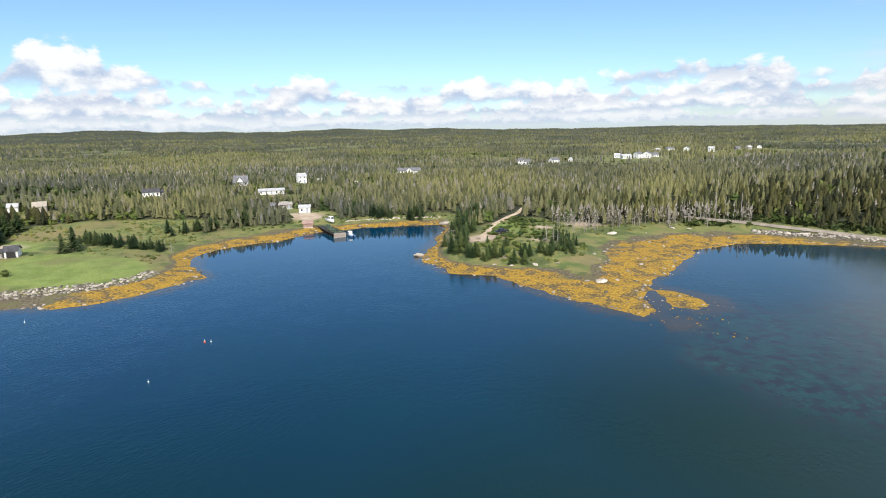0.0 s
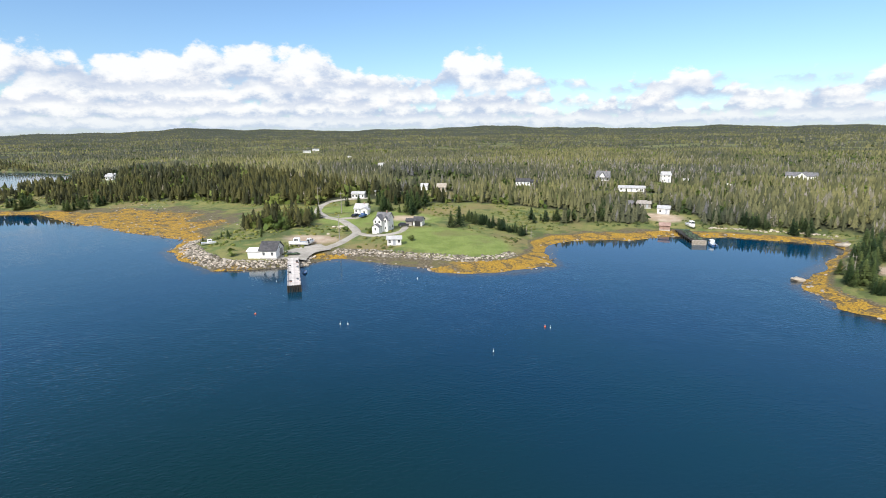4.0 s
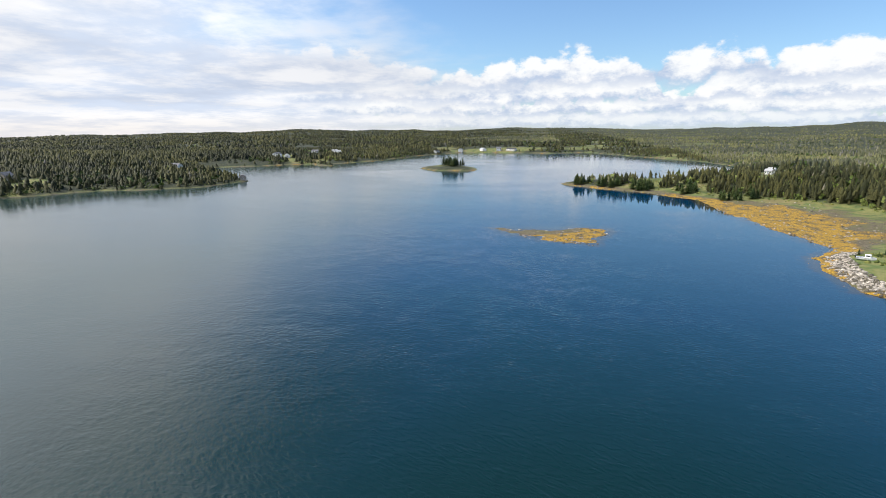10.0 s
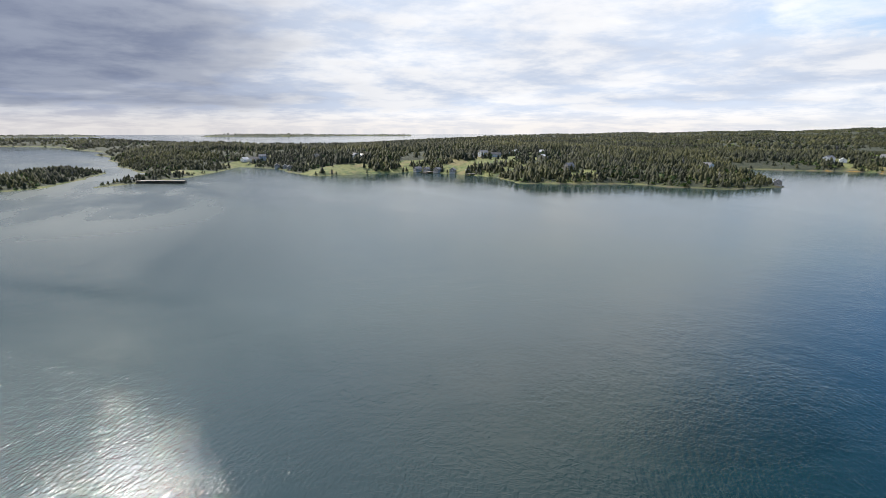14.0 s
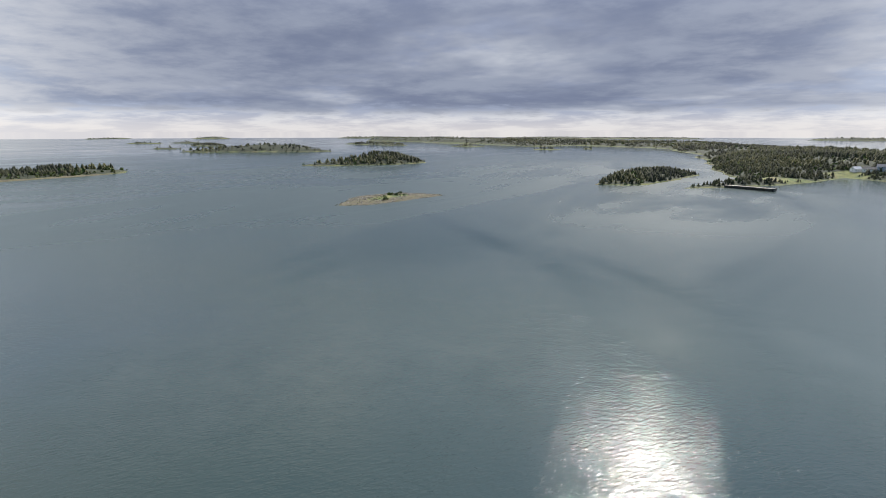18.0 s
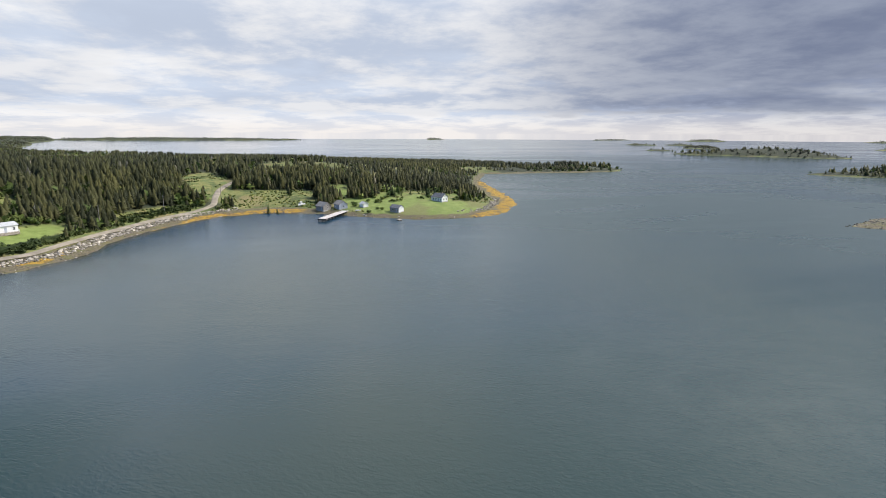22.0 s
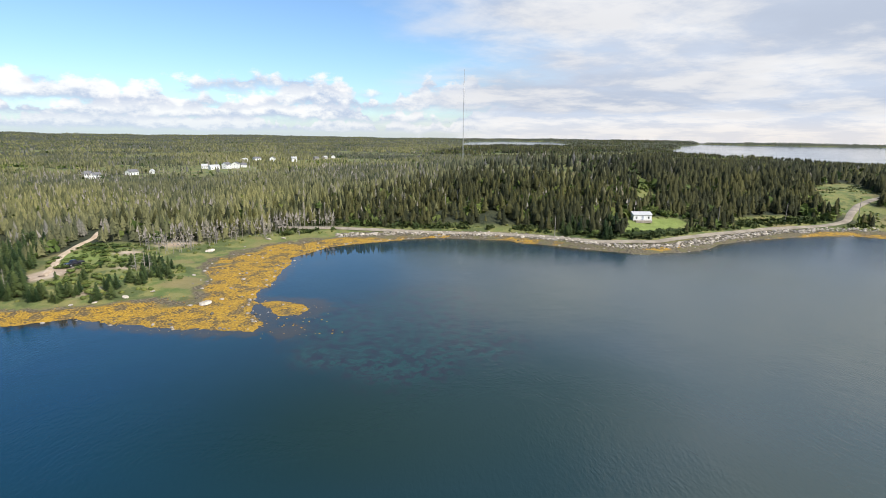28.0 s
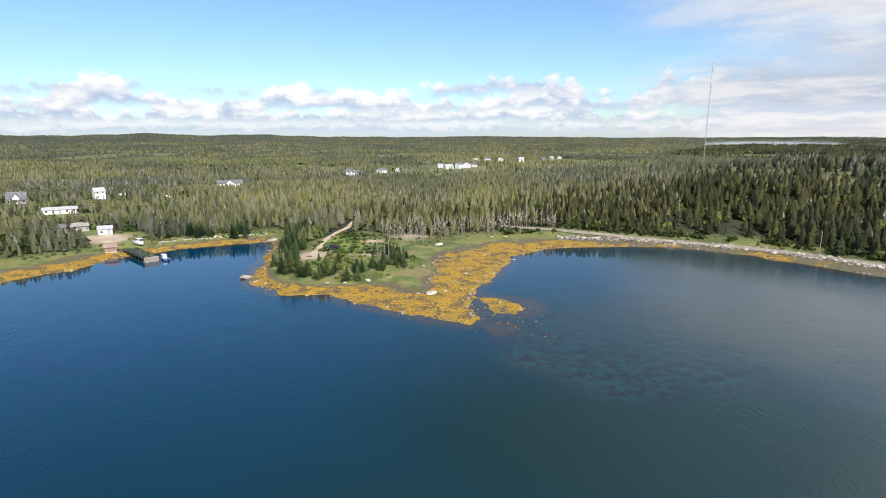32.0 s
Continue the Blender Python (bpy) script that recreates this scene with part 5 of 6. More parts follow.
for k in range(46):
    s = rng.uniform(2, 21)
    o = rng.uniform(-2.1, 2.1)
    ca, sa = 0.487, -0.873
    trap(-54 + ca * s - sa * o, 233.5 + sa * s + ca * o, 1.6 + 0.4 * rng.choice((0, 0, 1)), -61 + rng.uniform(-12, 12), "traps on the landing stage")
boat(-38.6, 215.5, -0.35, 118, 6.6, "white and blue cabin boat moored at the landing stage", hull=M_BLUE)
boat(-51.5, 239.5, ground_at(-51.5, 239.5) + 0.3, -55, 7.4, "white fishing boat hauled out above the landing", group="boats ashore")
house(-67.5, 257.5, 10, 5.2, 4.4, 2.6, 3.6, M_WHITE, M_ROOF_PALE, "pale fish shed at the head of the cove", "shed", "shed", front=2, ends=1)
house(-79, 264, 25, 6.5, 4.5, 2.2, 3.4, M_SHINGLE, M_SHINGLE, "low weathered grey shingled shed", "shed", "shed", front=2, ends=0)
house(-84.5, 262, -10, 4.5, 4.0, 2.0, 3.0, M_SHINGLE, M_ROOF_GREY, "small weathered grey store hut", "shed", "shed", front=1, ends=0)
house(-59.8, 231.5, 15, 4.0, 3.2, 2.0, 2.9, M_REDWOOD, M_REDWOOD, "small faded red hut on the shore stones", "shed", "shed", front=1, ends=0)

# houses along the road behind the cove
h = house(-132.5, 352, 12, 8.6, 7.0, 3.0, 6.4, M_WHITE, M_ROOF_GREY, "white house with a steep grey roof and porch", front=4, ends=1, chimney=True)
wing(h, 0, -3.0, -90, 3.0, 3.4, 3.4, 5.8, M_WHITE, M_ROOF_GREY)
porch = part("porch", box(-4.6, 4.6, -5.3, -3.5, 0.0, 0.4), M_TIMBER, h)
part("porch_roof", box(-4.8, 4.8, -5.5, -3.52, 2.5, 2.66), M_ROOF_GREY, porch)
for k in range(6):
    part("post", box(-4.5 + 1.8 * k - 0.07, -4.5 + 1.8 * k + 0.07, -5.25, -5.11, 0.4, 2.5), M_WHITE, porch)
house(-160, 293, 25, 8.4, 6.0, 2.6, 4.2, M_WHITE, M_ROOF_DARK, "white bungalow with a dark shingle roof", front=4, ends=1)
house(-155, 296, 25, 5.0, 4.2, 2.3, 3.6, M_SHINGLE, M_ROOF_DARK, "dark shed beside the bungalow", "shed", "shed", front=1, ends=0)
house(-99, 308, 16, 14.0, 5.5, 2.3, 3.3, M_WHITE, M_ROOF_PALE, "long white workshop with a pale metal roof", "workshop", "workshop", front=5, ends=1)
h = house(-98, 371, 30, 5.6, 5.6, 4.8, 6.8, M_WHITE, M_ROOF_PALE, "tall white two-storey house", front=2, ends=2, storeys=2)
house(-86, 372, 10, 3.5, 3.0, 2.2, 3.0, M_WHITE, M_ROOF_PALE, "small white shed near the tall house", "shed", "shed", front=1, ends=0)
h = house(-28, 436, 4, 18.0, 8.0, 3.4, 5.6, M_WHITE, M_ROOF_GREY, "long white house with a grey hipped roof", front=6, ends=2)
wing(h, 0, -3.6, -90, 3.0, 6.0, 3.4, 5.8, M_WHITE, M_ROOF_GREY, 2)
house(-195, 241, 30, 3.8, 4.0, 2.6, 4.0, M_WHITE, M_ROOF_PALE, "white shed half hidden by trees", "shed", "shed", front=1, ends=0)
house(-185, 244, 30, 5.0, 4.5, 2.6, 4.4, M_TAN, M_TAN, "tan shed half hidden by trees", "shed", "shed", front=2, ends=1)
vehicle(-60, 366, 10, "white car parked on the roadside clearing", M_WHITE, False)

# hamlet on the rise to the north-east, seen from afar
for k, (hx, hy, w, d, tall, wall, roof) in enumerate((
        (197, 618, 8, 6, 3, M_WHITE, M_ROOF_PALE), (199, 594, 13, 8, 3, M_WHITE, M_ROOF_PALE), (213, 596, 10, 8, 5, M_WHITE, M_ROOF_GREY), (226, 604, 10, 9, 5, M_WHITE, M_ROOF_GREY), (240, 617, 8, 8, 3, M_WHITE, M_ROOF_GREY),
        (319, 769, 13, 8, 3, M_WHITE, M_ROOF_GREY), (290, 742, 12, 8, 3, M_WHITE, M_ROOF_PALE), (326, 731, 10, 8, 5, M_WHITE, M_ROOF_GREY), (352, 718, 9, 8, 5, M_WHITE, M_ROOF_PALE), (405, 752, 9, 7, 3, M_SHINGLE, M_ROOF_GREY), (430, 770, 12, 7, 3, M_TAN, M_ROOF_PALE),
        (457, 790, 10, 7, 3, M_WHITE, M_ROOF_GREY), (73, 514, 6, 6, 5, M_WHITE, M_ROOF_GREY), (80, 527, 9, 7, 3, M_WHITE, M_ROOF_GREY), (112, 551, 12, 7, 3, M_WHITE, M_ROOF_GREY), (131, 561, 5, 4, 2.5, M_WHITE, M_ROOF_PALE))):
    house(hx, hy, -15 + 23 * (k % 4), w * 0.78, d * 0.8, tall, tall + 2.0, wall, roof, "white house of the hamlet among the spruces" if wall is M_WHITE else "weathered house of the hamlet among the spruces",
          front=3, ends=1, storeys=2 if tall > 4 else 1, group="hamlet houses")
for k, (hx, hy) in enumerate(((-735, 593), (-797, 663), (-506, 474), (-303, 319), (-425, 166), (-436, 172))):
    house(hx, hy, 50, 12 if k < 2 else 4.6, 6 if k < 2 else 4.0, 2.6, 3.8, M_WHITE, M_ROOF_PALE, "pale house among the far woods", front=3, ends=1, group="houses in the far woods")

# ---- the east shore: bungalow, sheds, wharf ----
h = house(236, 124.5, -40, 8.6, 6.4, 2.8, 3.8, M_WHITE, M_ROOF_PALE, "white bungalow with a pale low roof above the road", front=3, ends=2, ground_z=ground_at(235, 122) + 0.5)
deck_part = part("deck", box(-3.8, 3.8, -5.4, -3.05, -0.6, 0.3), M_TIMBER, h)
for k in range(8):
    part("baluster", box(-3.7 + k * 1.04, -3.62 + k * 1.04, -5.35, -5.27, 0.3, 1.2), M_WHITE, deck_part)
part("handrail", box(-3.8, 3.8, -5.38, -5.24, 1.2, 1.28), M_WHITE, deck_part)
wharf(310, -12, 281, 1.0, 4.6, 1.7, "weathered grey plank wharf with a dark crib head", M_DECK, 8)
house(318.5, 0.5, 215, 7.5, 5.4, 2.5, 4.6, M_SHINGLE, M_SHINGLE, "weathered grey shingled fish shed", "shed", "shed", front=2, ends=1, group="fish sheds", ground_z=ground_at(318, 0))
house(317.5, -9.5, 205, 7.0, 5.4, 2.7, 4.6, M_GREYBLUE, M_SHINGLE, "grey fish shed with white trim beside the wharf", "shed", "shed", front=2, ends=1, group="fish sheds", ground_z=ground_at(317, -9))
house(315, -23, 210, 4.0, 3.4, 2.0, 3.0, M_WHITE, M_ROOF_PALE, "small white shed on the grass bank", "shed", "shed", front=1, ends=0)
h = house(297.5, -40.5, 222, 6.4, 4.4, 2.5, 3.9, M_SHINGLE, M_ROOF_GREY, "grey shed with a white gable above the beach", "shed", "shed", front=2, ends=1)
part("gable_boarding", solid([(3.21, -2.2, 0.2), (3.21, 2.2, 0.2), (3.21, 2.2, 2.48), (3.21, 0, 3.85), (3.21, -2.2, 2.48), (3.25, -2.2, 0.2), (3.25, 2.2, 0.2), (3.25, 2.2, 2.48), (3.25, 0, 3.85), (3.25, -2.2, 2.48)],
                             [(0, 1, 2, 3, 4), (5, 6, 7, 8, 9), (0, 1, 6, 5), (1, 2, 7, 6), (2, 3, 8, 7), (3, 4, 9, 8), (4, 0, 5, 9)]), M_WHITE, h, "white painted gable boarding")
h = house(326, -71.5, 218, 7.8, 5.8, 2.8, 4.9, M_WHITE, M_ROOF_GREY, "white cottage with a grey roof on the green point", front=4, ends=2, chimney=True)
wing(h, -5.0, 0.6, 180, 3.0, 3.4, 2.3, 3.2, M_WHITE, M_ROOF_GREY)
boat(334, 14, ground_at(334, 14) + 0.2, 150, 6.5, "white cabin boat hauled out beside the east sheds", group="boats ashore")
boat(306, -19, ground_at(306, -19) + 0.1, 120, 3.6, "white skiff lying upright on the bank", cabin=False)
raft = thing("swimming_raft", pose(279, -39.5, 0, 0, 0, 20), "small brown timber raft moored off the beach", "raft")
part("raft_deck", box(-1.4, 1.4, -1.1, 1.1, 0.15, 0.4, bevel=0.03), M_TIMBER, raft)
for k in range(3):
    part("float", box(-1.3, 1.3, -1.0 + 0.8 * k, -0.6 + 0.8 * k, -0.3, 0.15), M_TIMBER_WET, raft)
for s in (-1.2, 1.2):
    part("post", tube((s, 0, 0.4), (s, 0, 1.6), 0.05, 0.05, 6), M_TIMBER, raft)
for px, py in ((190, 139), (267, 101), (306, 84), (123, 221), (178, 198), (345, 62), (395, 40)):
    utility_pole(px, py, 9.5, 30)
vehicle(21, 195.5, 205, "dark pick-up truck parked on the sandy lot", M_DARKPAINT)

# guyed radio mast behind the ridge
mx, my = 384.0, 403.0
mz = ground_at(mx, my)
mast = thing("radio_mast", pose(mx, my, mz), "tall slender guyed radio mast with grey and white sections", "mast")
for k in range(10):
    sec = bmesh.new()
    z0, z1 = k * 8.4, (k + 1) * 8.4
    for a in range(3):
        c, s = 0.35 * math.cos(2.094 * a), 0.35 * math.sin(2.094 * a)
        tube((c, s, z0), (c, s, z1), 0.09, 0.09, 5, sec)
        c2, s2 = 0.35 * math.cos(2.094 * (a + 1)), 0.35 * math.sin(2.094 * (a + 1))
        for j in range(4):
            tube((c, s, z0 + 2.1 * j), (c2, s2, z0 + 2.1 * (j + 1)), 0.05, 0.05, 4, sec)
    part("mast_section", sec, M_WHITE if k == 9 else M_STEEL, mast, "white lattice section" if k == 9 else "")
part("antenna", tube((0, 0, 84), (0, 0, 97), 0.22, 0.09, 6), M_DEADWOOD, mast)
part("antenna_arm", box(-1.2, 1.2, -0.1, 0.1, 82, 82.3), M_STEEL, mast)
for a in range(3):
    for lvl in (40, 80):
        part("guy_wire", tube((0, 0, lvl), (34 * math.cos(2.094 * a + 0.5), 34 * math.sin(2.094 * a + 0.5), -2), 0.02, 0.02, 3), M_STEEL, mast)

# ---- the west and south shores, far off ----
VILLAGE = [(-692, -345, 12, 8), (-700, -334, 8, 7), (-712, -328, 6, 6), (-763, -320, 9, 9), (-800, -300, 10, 8), (-974, -178, 12, 8), (-1042, -143, 12, 8), (-1050, -101, 14, 8), (-1042, -46, 18, 9), (-1044, -70, 9, 7), (-821, -312, 9, 7),
           (-115, -692, 12, 8), (-123, -690, 8, 7), (-104, -700, 8, 7), (-178, -645, 14, 9), (-205, -582, 11, 8), (-215, -590, 9, 7), (-353, -523, 11, 8), (-341, -531, 10, 8), (-383, -476, 8, 9), (-378, -537, 12, 8), (-463, -332, 9, 7), (-430, -533, 10, 8), (-320, -526, 9, 7), (-333, -374, 7, 6), (-395, -545, 9, 7)]
for k, (hx, hy, w, d) in enumerate(VILLAGE):
    wall = (M_WHITE, M_WHITE, M_GREYBLUE, M_WHITE, M_TAN)[k % 5] if k > 10 else M_WHITE
    house(hx, hy, 31 * (k % 6), w, d, 3.0 + 2.0 * (k % 3 == 0), 5.2 + 2.0 * (k % 3 == 0), wall, (M_ROOF_GREY, M_ROOF_PALE, M_ROOF_DARK)[k % 3],
          "far white house along the shore" if wall is M_WHITE else "far painted house along the shore", front=3, ends=1, storeys=1 + (k % 3 == 0), group="shore village houses")
for hx, hy, turn in ((-248, -510, 10), (-256, -503, 15), (-272, -478, 50), (-283, -466, 60), (-290, -458, 60), (-262, -492, 30), (-136, -598, 80), (-134, -612, 80), (-128, -628, 80), (-436, -249, 30)):
    house(hx, hy, turn, 7.5, 5.5, 2.6, 4.4, M_SHINGLE, M_ROOF_GREY, "weathered fish shed at the water's edge", "shed", "shed", front=2, ends=1, group="far fish sheds", ground_z=1.4)
wharf(-258, -498, -244, -488, 5.0, 1.6, "dark timber fishing wharf below the south village", M_TIMBER, 4)
wharf(-287, -455, -272, -450, 4.0, 1.6, "small timber wharf below the south village", M_TIMBER, 4)
wharf(8, -514, -27, -496, 7.0, 2.0, "long dark timber breakwater pier", M_TIMBER, 8)
pier_wall = thing("pier_cribwork", pose(-9.5, -505, 0, 0, 0, 152.8), "solid dark timber cribwork under the breakwater pier", "cribwork")
for k in range(14):
    part("crib_log", box(-19, 19, -2.9, 2.9, -1.2 + 0.2 * k, -1.03 + 0.2 * k, bevel=0.03), M_TIMBER_WET, pier_wall)
boat(10, -527, -0.4, 20, 9.0, "sailing boat moored behind the breakwater")

# ---- floats on the water ----
for k, (bx, by) in enumerate(((-110, 72), (-130, 92.5), (-88, 79), (-86.6, 80), (-50, 104), (-48.7, 104), (-52, 86), (-98, 118))):
    t = thing("mooring_buoy", pose(bx, by, 0), "bright orange mooring buoy afloat" if k in (0, 4) else "small white pot buoy afloat", "buoy", "buoys")
    bm = bmesh.new()
    bmesh.ops.create_uvsphere(bm, u_segments=10, v_segments=7, radius=0.22 if k in (0, 4) else 0.15, matrix=Matrix.Translation((0, 0, 0.12)))
    part("ball", bm, M_ORANGE if k in (0, 4) else M_WHITE, t)
    part("stick", tube((0, 0, 0.2), (0, 0, 0.7), 0.03, 0.02, 5), M_WHITE, t)

# gear lying on the west wharf
for k, (u, o) in enumerate(((6, 1.1), (7.2, 1.1), (12, -1.0), (13.5, 1.2), (20, -1.1), (21.2, -1.0), (28, 1.0), (30, -0.9))):
    cx, cy = -144 + 0.798 * u + 0.603 * o, 109.3 - 0.603 * u + 0.798 * o
    t = thing("fish_crate", pose(cx, cy, 1.91, 0, 0, -37 + 9 * (k % 3)), "faded plastic fish crate lying on the wharf", "crate", "crates on the wharf")
    part("crate_wall", box(-0.4, 0.4, -0.28, 0.28, 0, 0.36, bevel=0.03), (M_GREYBLUE, M_REDWOOD, M_WHITE)[k % 3], t)
    part("rim", box(-0.43, 0.43, -0.31, 0.31, 0.33, 0.38), M_RUBBER, t)


# ---- single trees, bushes, hedges ----
def bough_crown(rng, whorls=11, boughs=8):
    """A spruce crown of drooping boughs round a thin dark core, 1 high."""
    v, f = [], []
    for k in range(6):
        a = math.pi * k / 3
        v.append((0.085 * math.cos(a), 0.085 * math.sin(a), 0.12))
    v.append((0, 0, 0.97))
    f += [(k, (k + 1) % 6, 6) for k in range(6)]
    for i in range(whorls):
        t = i / whorls
        z = 0.10 + 0.84 * t
        reach = 0.27 * (1 - t) ** 0.8 + 0.018
        for k in range(boughs):
            a = 2 * math.pi * (k + rng.random() * 0.7) / boughs + i
            r = reach * rng.uniform(0.7, 1.2)
            c, s = math.cos(a), math.sin(a)
            w = 0.052 * (1 - t * 0.6) + 0.01
            base = len(v)
            lift = rng.uniform(0.03, 0.075)
            v += [(0, 0, z + lift), (r * 0.6 * c - w * s, r * 0.6 * s + w * c, z), (r * 0.6 * c + w * s, r * 0.6 * s - w * c, z - 0.008), (r * c, r * s, z - rng.uniform(0.01, 0.045))]
            f += [(base, base + 1, base + 2), (base + 1, base + 3, base + 2)]
    return np.array(v), np.array(f)


def leaf_crown(rng, count=240, squat=0.8):
    """A broadleaf crown of many small leaf clumps with gaps, about 1 wide and 1 high."""
    v, f = [], []
    for _ in range(count):
        d = Vector((rng.gauss(0, 1), rng.gauss(0, 1), rng.gauss(0, 1))).normalized()
        r = 0.5 * rng.uniform(0.55, 1.0) * (1 + 0.22 * math.sin(5 * d.x + 3 * d.y))
        c = Vector((d.x * r, d.y * r, 0.5 + d.z * r * squat))
        u = d.orthogonal().normalized()
        w = d.cross(u)
        turn, size = rng.random() * 6.28, rng.uniform(0.045, 0.085)
        p, q = u * math.cos(turn) + w * math.sin(turn) + d * rng.uniform(-0.5, 0.5), w * math.cos(turn) - u * math.sin(turn)
        base = len(v)
        v += [tuple(c - p * size - q * size * 0.7), tuple(c + p * size - q * size * 0.5), tuple(c + p * size * 0.8 + q * size), tuple(c - p * size * 0.9 + q * size * 0.6)]
        f += [(base, base + 1, base + 2), (base, base + 2, base + 3)]
    return np.array(v), np.array(f)


def twig_tree(rng):
    """A dead spruce: bare tapering stem with thin grey branches, 1 high."""
    bm = tube((0, 0, -0.03), (0, 0, 1.0), 0.020, 0.004, 5)
    for k in range(26):
        z = rng.uniform(0.15, 0.93)
        a = rng.random() * 6.28
        r = 0.19 * (1.05 - z) + 0.03
        tube((0, 0, z), (r * math.cos(a), r * math.sin(a), z + rng.uniform(-0.05, 0.03)), 0.006, 0.002, 3, bm)
    return bm


tree_rng = random.Random(11)


def tree_kind(name, label, category, crown, crown_mat, trunk_top, trunk_r, group):
    """One model tree, 1 high; copies of it are planted."""
    top = thing(name, pose(0, 0, 0), label, category, group)
    part("trunk", tube((0, 0, -0.06), (0, 0, trunk_top), trunk_r, trunk_r * 0.4, 6), M_BARK, top)
    link_mesh("crown", crown[0], crown[1], crown_mat, top)
    return top


SPRUCES = [tree_kind("spruce_tree", "dark green spruce tree with drooping boughs", "tree", bough_crown(tree_rng), M_CROWN, 0.9, 0.022, "single spruces") for _ in range(5)]
BUSHES = [tree_kind("leafy_bush", "rounded green leafy bush growing by the shore", "bush", leaf_crown(tree_rng), M_BUSH, 0.6, 0.03, "leafy bushes") for _ in range(4)]
DEAD = []
for _ in range(3):
    t = thing("dead_tree", pose(0, 0, 0), "bare grey dead spruce at the wood's edge", "tree", "dead trees")
    part("trunk", twig_tree(tree_rng), M_DEADWOOD, t)
    DEAD.append(t)
planted = {"n": 0}


def plant(models, x, y, tall, wide=1.0):
    model = models[planted["n"] % len(models)]
    planted["n"] += 1
    ob = copy_thing(model, pose(x, y, ground_at(x, y) - 0.1, 0, 0, tree_rng.uniform(0, 360)))
    ob.scale = (tall * wide, tall * wide, tall)
    return ob


def grove(models, rows, low, high, wide=1.0):
    """Plants round each (x, y, spread, count)."""
    for x, y, spread, count in rows:
        for _ in range(count):
            a, r = tree_rng.random() * 6.28, spread * math.sqrt(tree_rng.random())
            plant(models, x + r * math.cos(a), y + r * math.sin(a), tree_rng.uniform(low, high), wide * tree_rng.uniform(0.85, 1.2))


grove(SPRUCES, ((5, 176, 4, 9), (6, 190, 4, 10), (7, 205, 5, 12), (10, 222, 6, 12), (13, 236, 5, 8)), 4.5, 8.5, 1.05)
grove(SPRUCES, ((9, 169, 3, 6), (16, 167, 3, 7), (24, 165, 3, 7), (31, 167, 3, 7), (38, 174, 3, 7), (41, 186, 3, 6), (3, 186, 4, 8), (8, 214, 5, 8)), 2.4, 5.2, 1.3)
grove(SPRUCES, ((13, 163, 3, 3), (22, 160, 3, 3), (38, 170, 4, 7), (42, 180, 4, 7), (45, 190, 3, 3), (30, 180, 8, 4), (16, 176, 5, 3)), 2.2, 5.5, 1.15)
grove(SPRUCES, ((-131, 192, 4, 11), (-124, 191, 4, 11), (-116, 190, 4, 11), (-109, 188, 4, 9), (-102, 186, 3, 5)), 3.0, 4.8, 1.5)
grove(SPRUCES, ((-190, 200, 7, 9), (-180, 205, 6, 7), (-168, 200, 6, 7), (-200, 190, 4, 3), (-160, 186, 4, 3), (-128, 178, 3, 2)), 5.0, 9.5, 1.1)
grove(SPRUCES, ((-194, 120, 6, 4), (-182, 124, 4, 2), (-196, 110, 4, 2)), 1.8, 3.2, 1.3)
grove(SPRUCES, ((-90, 231, 5, 13), (-89, 244, 4, 8), (-99, 220, 5, 10), (-108, 212, 5, 6), (-44, 253, 5, 8), (-30, 251, 5, 9), (-14, 249, 5, 9)), 3.5, 7.0, 1.15)
grove(SPRUCES, ((-188, 137, 5, 9), (-188, 148, 6, 11), (-194, 158, 5, 9), (-196, 141, 5, 7), (-176, 188, 4, 6), (-164, 190, 4, 5)), 4.0, 7.5, 1.3)


def copse(rows, low, high, wide, label):
    """Far spruces joined into one mesh, round each (x, y, spread, count)."""
    rng = np.random.default_rng(len(rows) * 13)
    spots = np.array([(x, y, spread) for x, y, spread, count in rows for _ in range(count)], float)
    a, r = rng.random(len(spots)) * 6.283, np.sqrt(rng.random(len(spots)))
    x, y = spots[:, 0] + spots[:, 2] * r * np.cos(a), spots[:, 1] + spots[:, 2] * r * np.sin(a)
    tall = rng.uniform(low, high, len(x))
    tagged(scatter("spruce_copse", [bough_crown(tree_rng) for _ in range(4)], x, y, survey(x, y)[2] - 0.1, tall, tall * wide, M_CROWN, rng), label, "trees", kind="stuff")


copse(((-606, -94, 10, 16), (-598, -86, 9, 9)), 6.5, 10.5, 1.7, "spruces crowded on the small islet")
copse(((345, -6, 4, 6), (350, -28, 9, 10), (347, -48, 9, 9), (352, -70, 8, 8), (338, 4, 3, 4), (318, 30, 6, 3), (335, -92, 5, 6)), 2.5, 6.5, 1.25, "scattered young spruces behind the cottages")
copse(((-380, 98, 10, 14), (-402, 76, 10, 18), (-420, 56, 9, 18), (-435, 36, 7, 14), (-350, 122, 12, 12)), 4.5, 8.0, 1.5, "spruces along the low western spit")
copse(((205, 122, 6, 7), (213, 126, 6, 8), (200, 136, 5, 8), (203, 145, 6, 8)), 3.5, 7.5, 1.3, "spruces above the shore road")
grove(BUSHES, ((-186, 135, 5, 5), (-188, 145, 5, 5), (-190, 155, 4, 4)), 2.4, 4.0, 1.1)
grove(BUSHES, ((24, 203, 10, 34), (30, 190, 9, 26), (20, 172, 9, 20), (36, 212, 7, 14), (40, 178, 8, 14), (20, 180, 8, 14), (28, 218, 6, 14)), 0.6, 1.7, 1.7)
grove(BUSHES, ((-160.5, 148, 1, 1), (-150, 152, 0.5, 1), (-178, 168, 4, 2), (-128, 152, 3, 1)), 1.8, 2.8, 1.2)
